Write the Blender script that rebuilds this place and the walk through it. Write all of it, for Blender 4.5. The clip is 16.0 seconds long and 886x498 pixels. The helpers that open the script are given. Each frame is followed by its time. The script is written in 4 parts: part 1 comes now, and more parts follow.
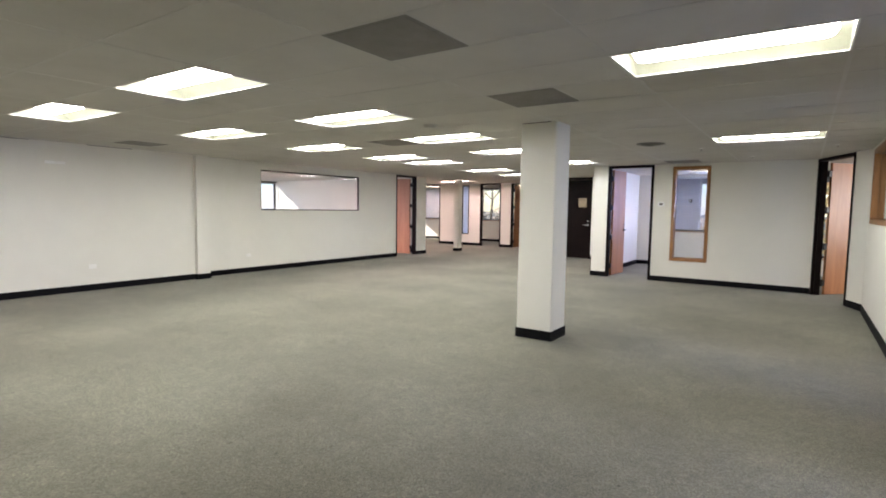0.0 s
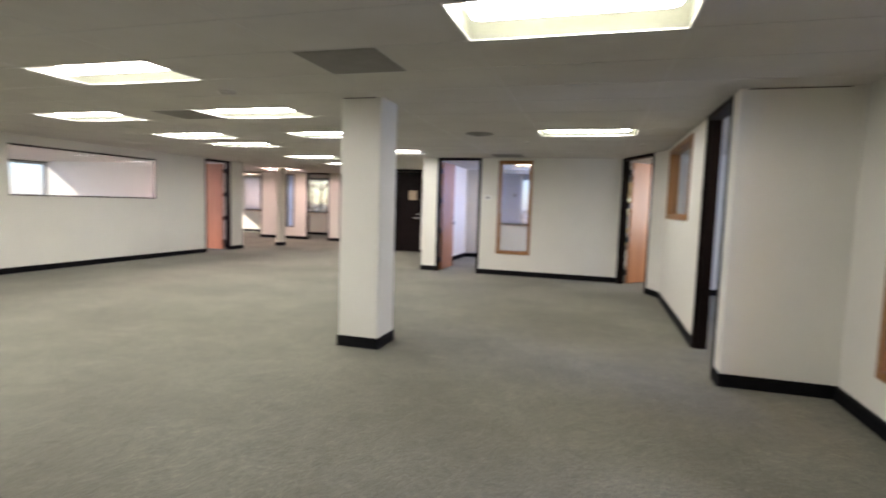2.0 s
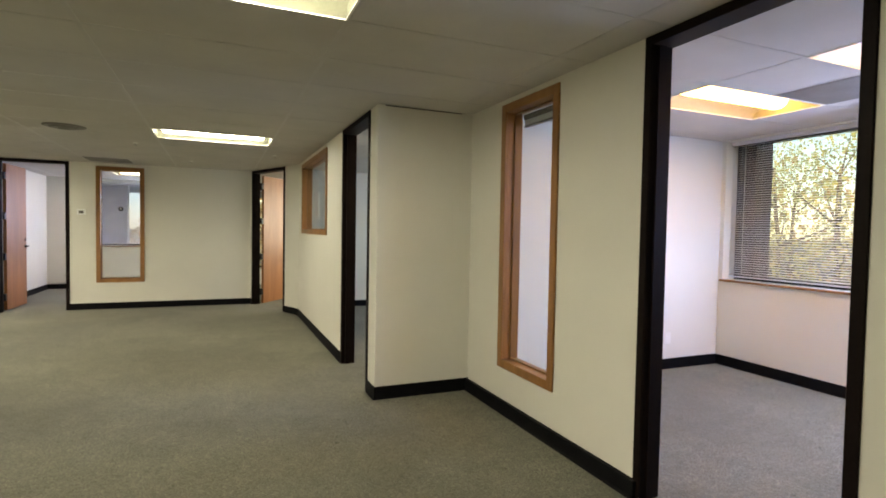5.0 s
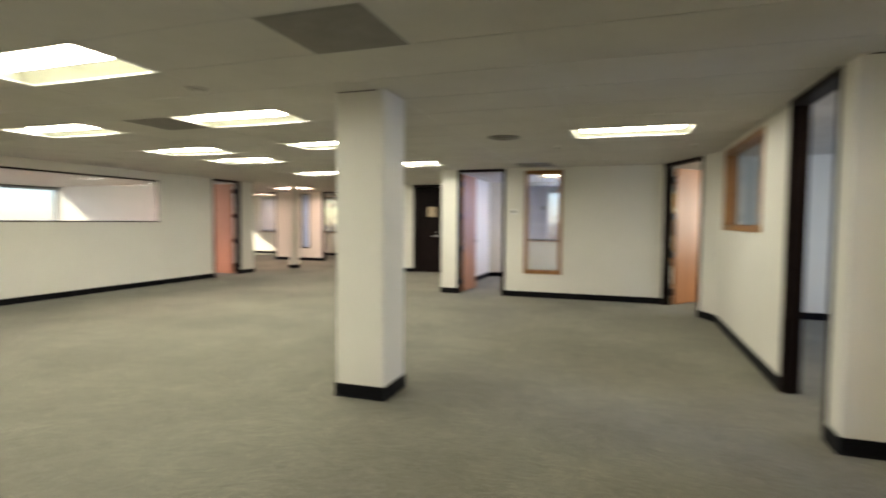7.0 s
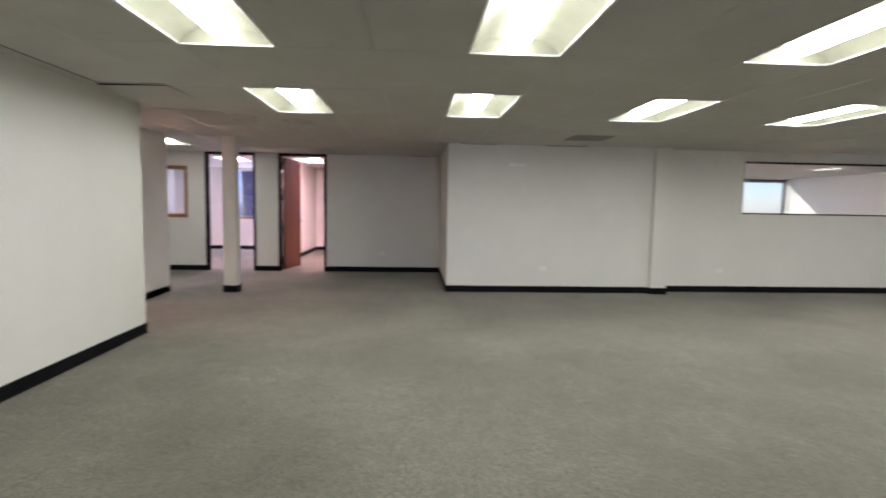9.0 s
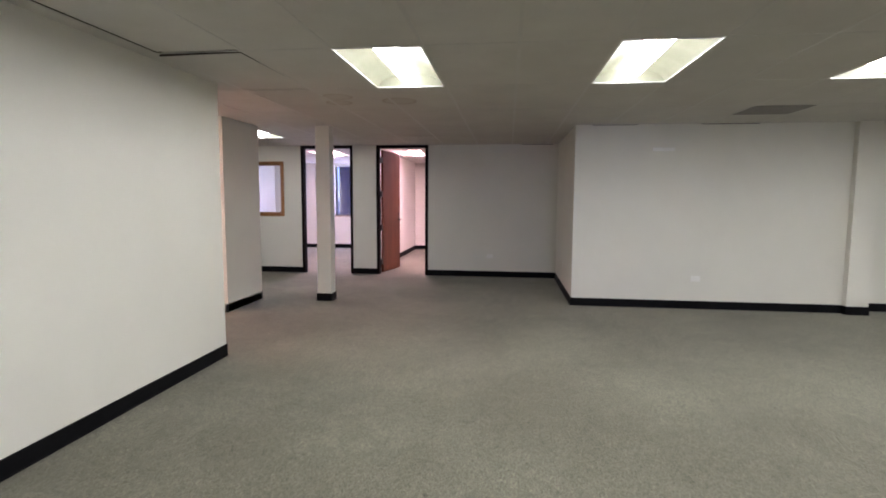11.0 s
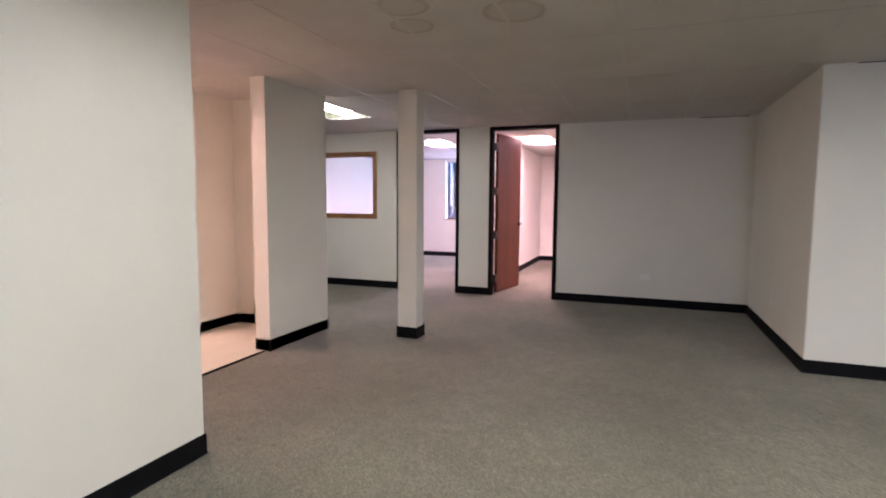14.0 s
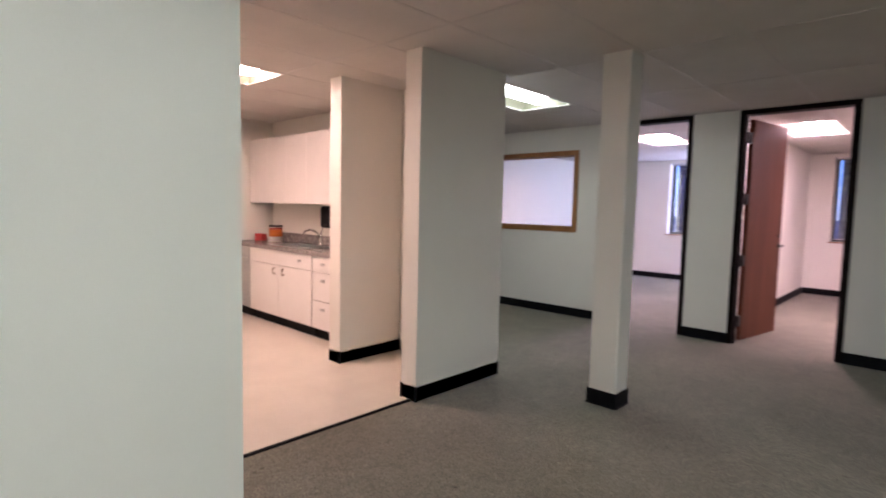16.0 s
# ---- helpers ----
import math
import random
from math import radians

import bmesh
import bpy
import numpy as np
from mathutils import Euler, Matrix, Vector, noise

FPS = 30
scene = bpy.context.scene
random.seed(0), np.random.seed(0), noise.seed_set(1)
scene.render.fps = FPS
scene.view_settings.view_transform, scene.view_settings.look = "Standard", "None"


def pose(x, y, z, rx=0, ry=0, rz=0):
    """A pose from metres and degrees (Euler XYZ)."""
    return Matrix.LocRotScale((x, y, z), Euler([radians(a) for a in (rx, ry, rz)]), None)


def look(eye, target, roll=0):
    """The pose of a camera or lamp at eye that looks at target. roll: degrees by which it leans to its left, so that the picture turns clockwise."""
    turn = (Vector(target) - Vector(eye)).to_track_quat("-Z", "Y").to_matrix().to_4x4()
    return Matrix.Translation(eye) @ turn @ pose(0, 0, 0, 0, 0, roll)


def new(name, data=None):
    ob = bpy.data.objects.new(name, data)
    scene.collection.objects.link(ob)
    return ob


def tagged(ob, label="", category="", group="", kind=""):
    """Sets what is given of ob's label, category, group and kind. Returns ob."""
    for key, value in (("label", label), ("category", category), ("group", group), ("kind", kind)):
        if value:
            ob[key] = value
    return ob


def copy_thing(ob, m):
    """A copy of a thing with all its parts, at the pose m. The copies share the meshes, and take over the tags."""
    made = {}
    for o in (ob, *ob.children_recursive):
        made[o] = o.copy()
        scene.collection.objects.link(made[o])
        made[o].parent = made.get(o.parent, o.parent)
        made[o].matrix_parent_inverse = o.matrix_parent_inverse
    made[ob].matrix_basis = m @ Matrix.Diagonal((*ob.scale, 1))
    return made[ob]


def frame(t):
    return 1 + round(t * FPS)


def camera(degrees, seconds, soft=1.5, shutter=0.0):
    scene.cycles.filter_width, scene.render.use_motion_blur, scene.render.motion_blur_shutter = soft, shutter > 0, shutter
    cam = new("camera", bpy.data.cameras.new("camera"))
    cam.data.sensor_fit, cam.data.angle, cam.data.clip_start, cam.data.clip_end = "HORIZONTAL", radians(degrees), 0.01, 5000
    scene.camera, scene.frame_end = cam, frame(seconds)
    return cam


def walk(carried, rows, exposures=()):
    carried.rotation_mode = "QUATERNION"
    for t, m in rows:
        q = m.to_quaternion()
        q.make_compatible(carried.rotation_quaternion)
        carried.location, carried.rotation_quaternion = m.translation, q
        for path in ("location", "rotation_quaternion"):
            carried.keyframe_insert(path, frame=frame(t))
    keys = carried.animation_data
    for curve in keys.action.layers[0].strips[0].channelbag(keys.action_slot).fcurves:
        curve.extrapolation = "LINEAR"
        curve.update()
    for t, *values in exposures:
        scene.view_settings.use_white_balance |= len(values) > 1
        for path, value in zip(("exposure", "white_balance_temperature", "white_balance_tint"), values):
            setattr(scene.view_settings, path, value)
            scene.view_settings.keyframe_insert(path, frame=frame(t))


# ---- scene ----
cam = camera(80.4, 16.0, soft=1.8, shutter=0.5)
PATH = [
    (0, (0.421, 0.582, 1.45), (-0.706, 2.226, 1.293), 0.8),
    (0.5, (0.418, 0.754, 1.429), (-0.678, 2.42, 1.276), 1.0),
    (1, (0.398, 0.943, 1.429), (-0.62, 2.655, 1.254), 1.2),
    (1.5, (0.269, 1.123, 1.422), (-0.611, 2.911, 1.256), 1.6),
    (2, (0.173, 1.34, 1.414), (-0.385, 3.253, 1.245), 1.8),
    (2.5, (0.211, 1.6, 1.402), (0.169, 3.596, 1.286), 1.9),
    (3, (0.221, 1.785, 1.385), (0.695, 3.725, 1.288), 2.2),
    (5.3, (0.017, 1.946, 1.388), (0.806, 3.782, 1.318), 1.0),
    (5.5, (0.018, 1.966, 1.385), (0.722, 3.836, 1.315), 1.0),
    (6, (0.046, 2.049, 1.364), (0.461, 4.004, 1.29), 1.2),
    (6.5, (0.094, 2.208, 1.4), (0.04, 4.205, 1.303), 0.9),
    (7, (-0.083, 2.291, 1.396), (-0.727, 4.182, 1.291), 0.4),
    (7.5, (-0.364, 2.375, 1.409), (-1.636, 3.915, 1.299), 0.4),
    (8, (-0.533, 2.371, 1.422), (-2.247, 3.394, 1.293), 0.6),
    (8.5, (-0.637, 2.407, 1.414), (-2.567, 2.909, 1.268), 0.8),
    (9, (-0.801, 2.307, 1.41), (-2.791, 2.418, 1.242), 1.0),
    (9.5, (-1.042, 2.165, 1.418), (-3.029, 2.02, 1.241), 0.7),
    (9.7, (-1.159, 2.112, 1.428), (-3.14, 1.907, 1.244), 0.0),
    (12, (-2.88, 1.965, 1.418), (-4.85, 1.678, 1.221), 0.8),
    (12.5, (-3.252, 1.939, 1.396), (-5.2, 1.537, 1.186), 0.4),
    (13, (-3.667, 1.792, 1.352), (-5.605, 1.335, 1.168), 0.5),
    (13.5, (-4.04, 1.703, 1.327), (-5.949, 1.136, 1.141), 0.5),
    (14, (-4.405, 1.585, 1.333), (-6.269, 0.883, 1.155), 0.4),
    (14.5, (-4.75, 1.489, 1.364), (-6.564, 0.666, 1.184), 0.3),
    (15, (-5.104, 1.419, 1.332), (-6.816, 0.398, 1.169), 0.5),
    (15.5, (-5.413, 1.238, 1.332), (-7.02, 0.056, 1.19), 0.8),
    (16, (-5.686, 1.09, 1.343), (-7.135, -0.28, 1.186), 1.3),
]
EXPOSURES = [
    (0, 1.3, 6550, 13), (2, 1.19, 6700, 14), (2.5, 1.19, 7000, 11), (3, 1.12, 8200, 15.5), (5.3, 1.13, 8500, 1), (6, 1.07, 8500, -2), (6.5, 1.14, 8500, -3), (7, 1.12, 7600, 6), (7.5, 1.1, 6750, 9),
    (8, 0.88, 6800, 14), (9, 0.75, 6350, 13), (12.5, 0.82, 6450, 16), (14, 0.92, 6480, 17), (15, 0.81, 6350, 12), (16, 0.58, 6200, 9),
]
walk(cam, [(t, look(eye, target, roll)) for t, eye, target, roll in PATH], EXPOSURES)

# ---- world, sun and exposure ----
world = bpy.data.worlds.new("world")
scene.world = world
world.use_nodes = True
wn = world.node_tree
sky = wn.nodes.new("ShaderNodeTexSky")
sky.sky_type, sky.sun_disc, sky.dust_density, sky.ozone_density = "NISHITA", False, 0.3, 2.0
sky.sun_elevation, sky.sun_rotation = radians(31), radians(239)
wn.links.new(sky.outputs[0], wn.nodes["Background"].inputs[0])
wn.nodes["Background"].inputs[1].default_value = 0.15
sun = new("sun", bpy.data.lights.new("sun", "SUN"))
sun.data.energy, sun.data.angle, sun.data.color = 5.0, radians(0.5), (1, 0.93, 0.84)
sun.matrix_world = look((-30, -18, 25), (-30 + 1.0, -18 + 0.6, 25 - 0.70))



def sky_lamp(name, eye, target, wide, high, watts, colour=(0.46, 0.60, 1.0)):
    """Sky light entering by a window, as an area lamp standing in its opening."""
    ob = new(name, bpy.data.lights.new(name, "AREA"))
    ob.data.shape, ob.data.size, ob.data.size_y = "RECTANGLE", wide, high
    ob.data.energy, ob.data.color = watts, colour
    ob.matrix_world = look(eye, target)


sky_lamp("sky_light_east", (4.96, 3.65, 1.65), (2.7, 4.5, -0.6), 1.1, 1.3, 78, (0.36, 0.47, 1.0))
sky_lamp("sky_light_room_d", (4.96, 8.6, 1.65), (2.0, 9.0, 1.0), 2.8, 1.3, 34)
# Near-white here instead of sky blue, to brighten the half-open door's leaf.
sky_lamp("sky_light_diagonal", (4.96, 13.5, 1.65), (2.0, 12.6, 1.2), 2.4, 1.3, 60, (1.0, 0.96, 0.96))
sky_lamp("sky_light_north", (-0.72, 15.36, 1.65), (-3.0, 13.6, 1.0), 0.9, 1.25, 42, (0.50, 0.58, 1.0))
sky_lamp("sky_light_west_c", (-16.56, -1.55, 1.65), (-13.5, -5.0, 1.2), 1.1, 1.25, 85, (0.58, 0.60, 1.0))
sky_lamp("sky_light_west_w", (-16.56, 8.3, 1.65), (-12.0, 12.5, 1.2), 3.0, 1.25, 60, (0.85, 0.86, 1.0))

LAMP_HALL, LAMP_WARM, LAMP_PINK, LAMP_PEACH, LAMP_ROOM, LAMP_FAR = 21.5, 9.5, 90.0, 62.0, 15.0, 48.0

# ---- plan ----
H = 2.39
G = 0.6096
XR, Y0 = -0.62, 2.64
XA = XR - 6 * G
XB = XA - 4 * G
T = 0.12


# ---- materials ----
def material(name):
    m = bpy.data.materials.new(name)
    m.use_nodes = True
    nt = m.node_tree
    return m, nt, nt.nodes["Principled BSDF"]


def node(nt, kind, **values):
    n = nt.nodes.new("ShaderNode" + kind)
    for key, value in values.items():
        n.inputs[key].default_value = value
    return n


def ramp(nt, source, stops):
    r = nt.nodes.new("ShaderNodeValToRGB")
    while len(r.color_ramp.elements) < len(stops):
        r.color_ramp.elements.new(0.5)
    for e, (at, colour) in zip(r.color_ramp.elements, stops):
        e.position, e.color = at, (*colour, 1)
    nt.links.new(source, r.inputs[0])
    return r


def surface(name, dark, light, scale=4.0, rough=0.6, fine=150.0, bump=0.1, depth=0.001, metal=0.0, stretch=(1, 1, 1), spec=0.5, speckle=0.35):
    """Two scales of variation in colour and a fine relief, at true size."""
    m, nt, b = material(name)
    at = nt.nodes.new("ShaderNodeTexCoord")
    mp = node(nt, "Mapping", Scale=stretch)
    nt.links.new(at.outputs["Object"], mp.inputs[0])
    big = node(nt, "TexNoise", Scale=scale, Detail=4.0, Roughness=0.6)
    small = node(nt, "TexNoise", Scale=fine, Detail=3.0, Roughness=0.65)
    for n in (big, small):
        nt.links.new(mp.outputs[0], n.inputs["Vector"])
    mix = nt.nodes.new("ShaderNodeMix")
    mix.inputs[0].default_value = speckle
    nt.links.new(big.outputs[0], mix.inputs[2])
    nt.links.new(small.outputs[0], mix.inputs[3])
    r = ramp(nt, mix.outputs[0], ((0.3, dark), (0.7, light)))
    nt.links.new(r.outputs[0], b.inputs["Base Color"])
    bp = node(nt, "Bump", Strength=bump, Distance=depth)
    nt.links.new(small.outputs[0], bp.inputs["Height"])
    nt.links.new(bp.outputs[0], b.inputs["Normal"])
    b.inputs["Roughness"].default_value, b.inputs["Metallic"].default_value = rough, metal
    b.inputs["Specular IOR Level"].default_value = spec
    return m


def stain_rings(m, rings):
    """Brown tide marks of old leaks on ceiling tiles: (x, y, radius) each."""
    nt = m.node_tree
    b = nt.nodes["Principled BSDF"]
    col = b.inputs["Base Color"].links[0].from_socket
    at = nt.nodes.new("ShaderNodeTexCoord")
    blur = node(nt, "TexNoise", Scale=9.0, Detail=3.0)
    nt.links.new(at.outputs["Object"], blur.inputs["Vector"])
    for x, y, r in rings:
        flat = node(nt, "VectorMath")
        flat.operation = "MULTIPLY"
        flat.inputs[1].default_value = (1, 1, 0)
        nt.links.new(at.outputs["Object"], flat.inputs[0])
        far = node(nt, "VectorMath")
        far.operation = "DISTANCE"
        far.inputs[1].default_value = (x, y, 0)
        nt.links.new(flat.outputs[0], far.inputs[0])
        wob = node(nt, "Math")
        wob.operation = "MULTIPLY_ADD"
        wob.inputs[1].default_value = 0.05
        nt.links.new(blur.outputs[0], wob.inputs[0])
        nt.links.new(far.outputs["Value"], wob.inputs[2])
        size = node(nt, "Math")
        size.operation = "DIVIDE"
        size.inputs[1].default_value = (r + 0.025) * 1.25
        nt.links.new(wob.outputs[0], size.inputs[0])
        band = ramp(nt, size.outputs[0], ((0.0, (0.10, 0.10, 0.10)), (0.62, (0.14, 0.14, 0.14)), (0.78, (0.42, 0.42, 0.42)), (0.86, (0, 0, 0))))
        mix = nt.nodes.new("ShaderNodeMix")
        mix.data_type = "RGBA"
        mix.inputs[7].default_value = (0.27, 0.19, 0.115, 1)
        nt.links.new(band.outputs[0], mix.inputs[0])
        nt.links.new(col, mix.inputs[6])
        col = mix.outputs[2]
    nt.links.new(col, b.inputs["Base Color"])


def lamp_material(name, colour, strength):
    m, nt, b = material(name)
    b.inputs["Base Color"].default_value = (0.8, 0.8, 0.8, 1)
    b.inputs["Emission Color"].default_value = (*colour, 1)
    b.inputs["Emission Strength"].default_value = strength
    return m


def glass_material(name, tint):
    m, nt, b = material(name)
    nt.nodes.remove(b)
    clear = node(nt, "BsdfTransparent", Color=(*tint, 1))
    shine = node(nt, "BsdfGlossy", Roughness=0.02)
    edge = node(nt, "LayerWeight", Blend=0.12)
    amount = nt.nodes.new("ShaderNodeMapRange")
    amount.inputs["To Min"].default_value, amount.inputs["To Max"].default_value = 0.025, 0.4
    nt.links.new(edge.outputs["Facing"], amount.inputs[0])
    mix = nt.nodes.new("ShaderNodeMixShader")
    nt.links.new(amount.outputs[0], mix.inputs[0])
    nt.links.new(clear.outputs[0], mix.inputs[1])
    nt.links.new(shine.outputs[0], mix.inputs[2])
    nt.links.new(mix.outputs[0], nt.nodes["Material Output"].inputs[0])
    return m


def infill_material(name, colour):
    """Scattering pane in place of a blind; the light on it is in the colour."""
    m, nt, b = material(name)
    speck = node(nt, "TexNoise", Scale=3.0, Detail=3.0)
    tone = ramp(nt, speck.outputs[0], ((0.3, tuple(0.9 * c for c in colour)), (0.7, colour)))
    nt.links.new(tone.outputs[0], b.inputs["Base Color"])
    b.inputs["Roughness"].default_value = 0.4
    thin = nt.nodes.new("ShaderNodeBsdfTranslucent")
    nt.links.new(tone.outputs[0], thin.inputs[0])
    mix = nt.nodes.new("ShaderNodeMixShader")
    mix.inputs[0].default_value = 0.25
    nt.links.new(b.outputs[0], mix.inputs[1])
    nt.links.new(thin.outputs[0], mix.inputs[2])
    nt.links.new(mix.outputs[0], nt.nodes["Material Output"].inputs[0])
    return m


def wood(name, dark, light, rough, along=2, scale=1.0):
    """Straight-grained veneer: streaks along one axis, broad cathedrals and fine pores."""
    m, nt, b = material(name)
    at = nt.nodes.new("ShaderNodeTexCoord")
    size = [6 * scale, 6 * scale, 6 * scale]
    size[along] = 0.9 * scale
    mp = node(nt, "Mapping", Scale=size)
    nt.links.new(at.outputs["Object"], mp.inputs[0])
    big = node(nt, "TexNoise", Scale=1.0, Detail=6.0, Roughness=0.55, Distortion=0.6)
    size2 = [220, 220, 220]
    size2[along] = 6
    mp2 = node(nt, "Mapping", Scale=size2)
    nt.links.new(at.outputs["Object"], mp2.inputs[0])
    pore = node(nt, "TexNoise", Scale=1.0, Detail=2.0)
    nt.links.new(mp.outputs[0], big.inputs["Vector"])
    nt.links.new(mp2.outputs[0], pore.inputs["Vector"])
    mix = nt.nodes.new("ShaderNodeMix")
    mix.inputs[0].default_value = 0.3
    nt.links.new(big.outputs[0], mix.inputs[2])
    nt.links.new(pore.outputs[0], mix.inputs[3])
    r = ramp(nt, mix.outputs[0], ((0.32, dark), (0.68, light)))
    nt.links.new(r.outputs[0], b.inputs["Base Color"])
    bp = node(nt, "Bump", Strength=0.15, Distance=0.0005)
    nt.links.new(pore.outputs[0], bp.inputs["Height"])
    nt.links.new(bp.outputs[0], b.inputs["Normal"])
    b.inputs["Roughness"].default_value = rough
    return m


def carpet_material():
    m, nt, b = material("carpet")
    at = nt.nodes.new("ShaderNodeTexCoord")
    fleck = node(nt, "TexVoronoi", Scale=170.0)
    tuft = node(nt, "TexNoise", Scale=420.0, Detail=2.0)
    mid = node(nt, "TexNoise", Scale=28.0, Detail=5.0, Roughness=0.7)
    big = node(nt, "TexNoise", Scale=0.7, Detail=4.0, Roughness=0.55)
    patch = node(nt, "TexNoise", Scale=7.0, Detail=3.0, Roughness=0.6)
    crumb = node(nt, "TexVoronoi", Scale=4.5)
    for n in (fleck, tuft, mid, big, patch, crumb):
        nt.links.new(at.outputs["Object"], n.inputs["Vector"])
    sep = nt.nodes.new("ShaderNodeSeparateColor")
    nt.links.new(fleck.outputs["Color"], sep.inputs[0])
    yarn = ramp(nt, sep.outputs[0], ((0.0, (0.105, 0.102, 0.076)), (0.35, (0.165, 0.161, 0.123)), (0.75, (0.206, 0.200, 0.151)), (1.0, (0.29, 0.279, 0.213))))
    wear = ramp(nt, mid.outputs[0], ((0.3, (0.90, 0.90, 0.90)), (0.7, (1.07, 1.07, 1.07))))
    soil = ramp(nt, big.outputs[0], ((0.36, (0.80, 0.79, 0.765)), (0.62, (1.08, 1.08, 1.07))))
    tread = ramp(nt, patch.outputs[0], ((0.35, (0.92, 0.92, 0.91)), (0.65, (1.05, 1.05, 1.05))))
    dirt = ramp(nt, crumb.outputs["Distance"], ((0.035, (0.52, 0.50, 0.46)), (0.075, (1, 1, 1))))
    col = yarn.outputs[0]
    for extra in (wear, soil, tread, dirt):
        mul = nt.nodes.new("ShaderNodeMix")
        mul.data_type, mul.blend_type = "RGBA", "MULTIPLY"
        mul.inputs[0].default_value = 1.0
        nt.links.new(col, mul.inputs[6])
        nt.links.new(extra.outputs[0], mul.inputs[7])
        col = mul.outputs[2]
    nt.links.new(col, b.inputs["Base Color"])
    bp = node(nt, "Bump", Strength=0.6, Distance=0.004)
    nt.links.new(tuft.outputs[0], bp.inputs["Height"])
    nt.links.new(bp.outputs[0], b.inputs["Normal"])
    b.inputs["Roughness"].default_value = 1.0
    b.inputs["Specular IOR Level"].default_value = 0.1
    b.inputs["Sheen Weight"].default_value = 0.15
    return m


PAINT = surface("wall_paint", (0.72, 0.705, 0.638), (0.78, 0.765, 0.692), 1.2, 0.62, 260, 0.25, 0.0012, speckle=0.3, spec=0.3)
CARPET = carpet_material()
VINYL = surface("vinyl_floor", (0.60, 0.55, 0.46), (0.70, 0.65, 0.56), 3.0, 0.35, 90, 0.05, 0.0005)
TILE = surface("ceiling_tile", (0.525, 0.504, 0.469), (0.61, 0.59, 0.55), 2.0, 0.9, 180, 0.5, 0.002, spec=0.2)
TBAR = surface("tee_bar_enamel", (0.450, 0.432, 0.400), (0.520, 0.500, 0.463), 3.0, 0.32, 60, 0.03, 0.0005, spec=0.36)
stain_rings(TILE, ((-7.40, 0.25, 0.13), (-7.37, 0.88, 0.17), (-7.09, 0.33, 0.14)))
BLACK_BASE = surface("black_rubber", (0.004, 0.004, 0.005), (0.009, 0.009, 0.010), 6.0, 0.55, 80, 0.1, 0.0005, spec=0.07)
DARK_FRAME = surface("black_brown_paint", (0.006, 0.0034, 0.003), (0.012, 0.007, 0.006), 5.0, 0.5, 70, 0.1, 0.0006, spec=0.08)
DOOR_WOOD = wood("door_veneer", (0.31, 0.118, 0.042), (0.47, 0.197, 0.075), 0.42)
DOOR_TAN = wood("tan_veneer", (0.29, 0.135, 0.068), (0.44, 0.225, 0.118), 0.42)
DOOR_RED = wood("mahogany_veneer", (0.072, 0.023, 0.011), (0.125, 0.043, 0.020), 0.5)
DOOR_RED.node_tree.nodes["Principled BSDF"].inputs["Specular IOR Level"].default_value = 0.18
OAK = wood("oak_trim", (0.20, 0.084, 0.022), (0.37, 0.172, 0.055), 0.4)
BLACK_METAL = surface("blackened_metal", (0.008, 0.007, 0.006), (0.018, 0.016, 0.015), 9.0, 0.38, 120, 0.05, 0.0004, metal=0.2, spec=0.3)
STEEL = surface("brushed_steel", (0.50, 0.50, 0.50), (0.62, 0.62, 0.61), 4.0, 0.28, 160, 0.08, 0.0004, metal=1.0, stretch=(1, 1, 12))
CHROME = surface("worn_chrome", (0.62, 0.62, 0.62), (0.72, 0.72, 0.72), 8.0, 0.16, 60, 0.02, 0.0003, metal=1.0)
WHITE_PLASTIC = surface("white_plastic", (0.83, 0.82, 0.79), (0.88, 0.87, 0.84), 6.0, 0.4, 90, 0.04, 0.0003)
GREY_PLASTIC = surface("grey_plastic", (0.48, 0.465, 0.43), (0.56, 0.54, 0.50), 6.0, 0.5, 90, 0.04, 0.0003)
IVORY = surface("ivory_plastic", (0.80, 0.79, 0.75), (0.85, 0.84, 0.80), 6.0, 0.45, 90, 0.04, 0.0003)
BRONZE = surface("aged_bronze", (0.20, 0.125, 0.085), (0.32, 0.21, 0.15), 9.0, 0.35, 90, 0.04, 0.0003, metal=0.7)
BRIGHT_PLASTIC = surface("glossy_white_plastic", (0.90, 0.90, 0.88), (0.94, 0.94, 0.92), 6.0, 0.2, 90, 0.04, 0.0003)
WHITE_ENAMEL = surface("white_reflector", (0.84, 0.83, 0.79), (0.90, 0.89, 0.85), 5.0, 0.45, 60, 0.02, 0.0003)
# White reflectors given darkened colours so that their glow stays below white.
DIMMED_WARM_REFLECTOR = surface("dimmed_warm_reflector", (0.32, 0.315, 0.26), (0.38, 0.375, 0.31), 5.0, 0.5, 60, 0.03, 0.0004)
DIMMED_REFLECTOR = surface("dimmed_reflector", (0.165, 0.165, 0.118), (0.205, 0.204, 0.150), 5.0, 0.5, 60, 0.03, 0.0004, spec=0.15)
GREY_GRILLE = surface("grey_grille", (0.14, 0.13, 0.115), (0.22, 0.205, 0.185), 5.0, 0.55, 240, 0.4, 0.002)
LAMINATE = surface("white_laminate", (0.76, 0.74, 0.71), (0.82, 0.80, 0.77), 3.0, 0.35, 60, 0.03, 0.0004)
GRANITE = surface("grey_stone_laminate", (0.05, 0.045, 0.045), (0.50, 0.46, 0.43), 22.0, 0.22, 120, 0.03, 0.0004)
BLIND = surface("blind_enamel", (0.58, 0.58, 0.59), (0.68, 0.68, 0.69), 4.0, 0.4, 60, 0.03, 0.0004)
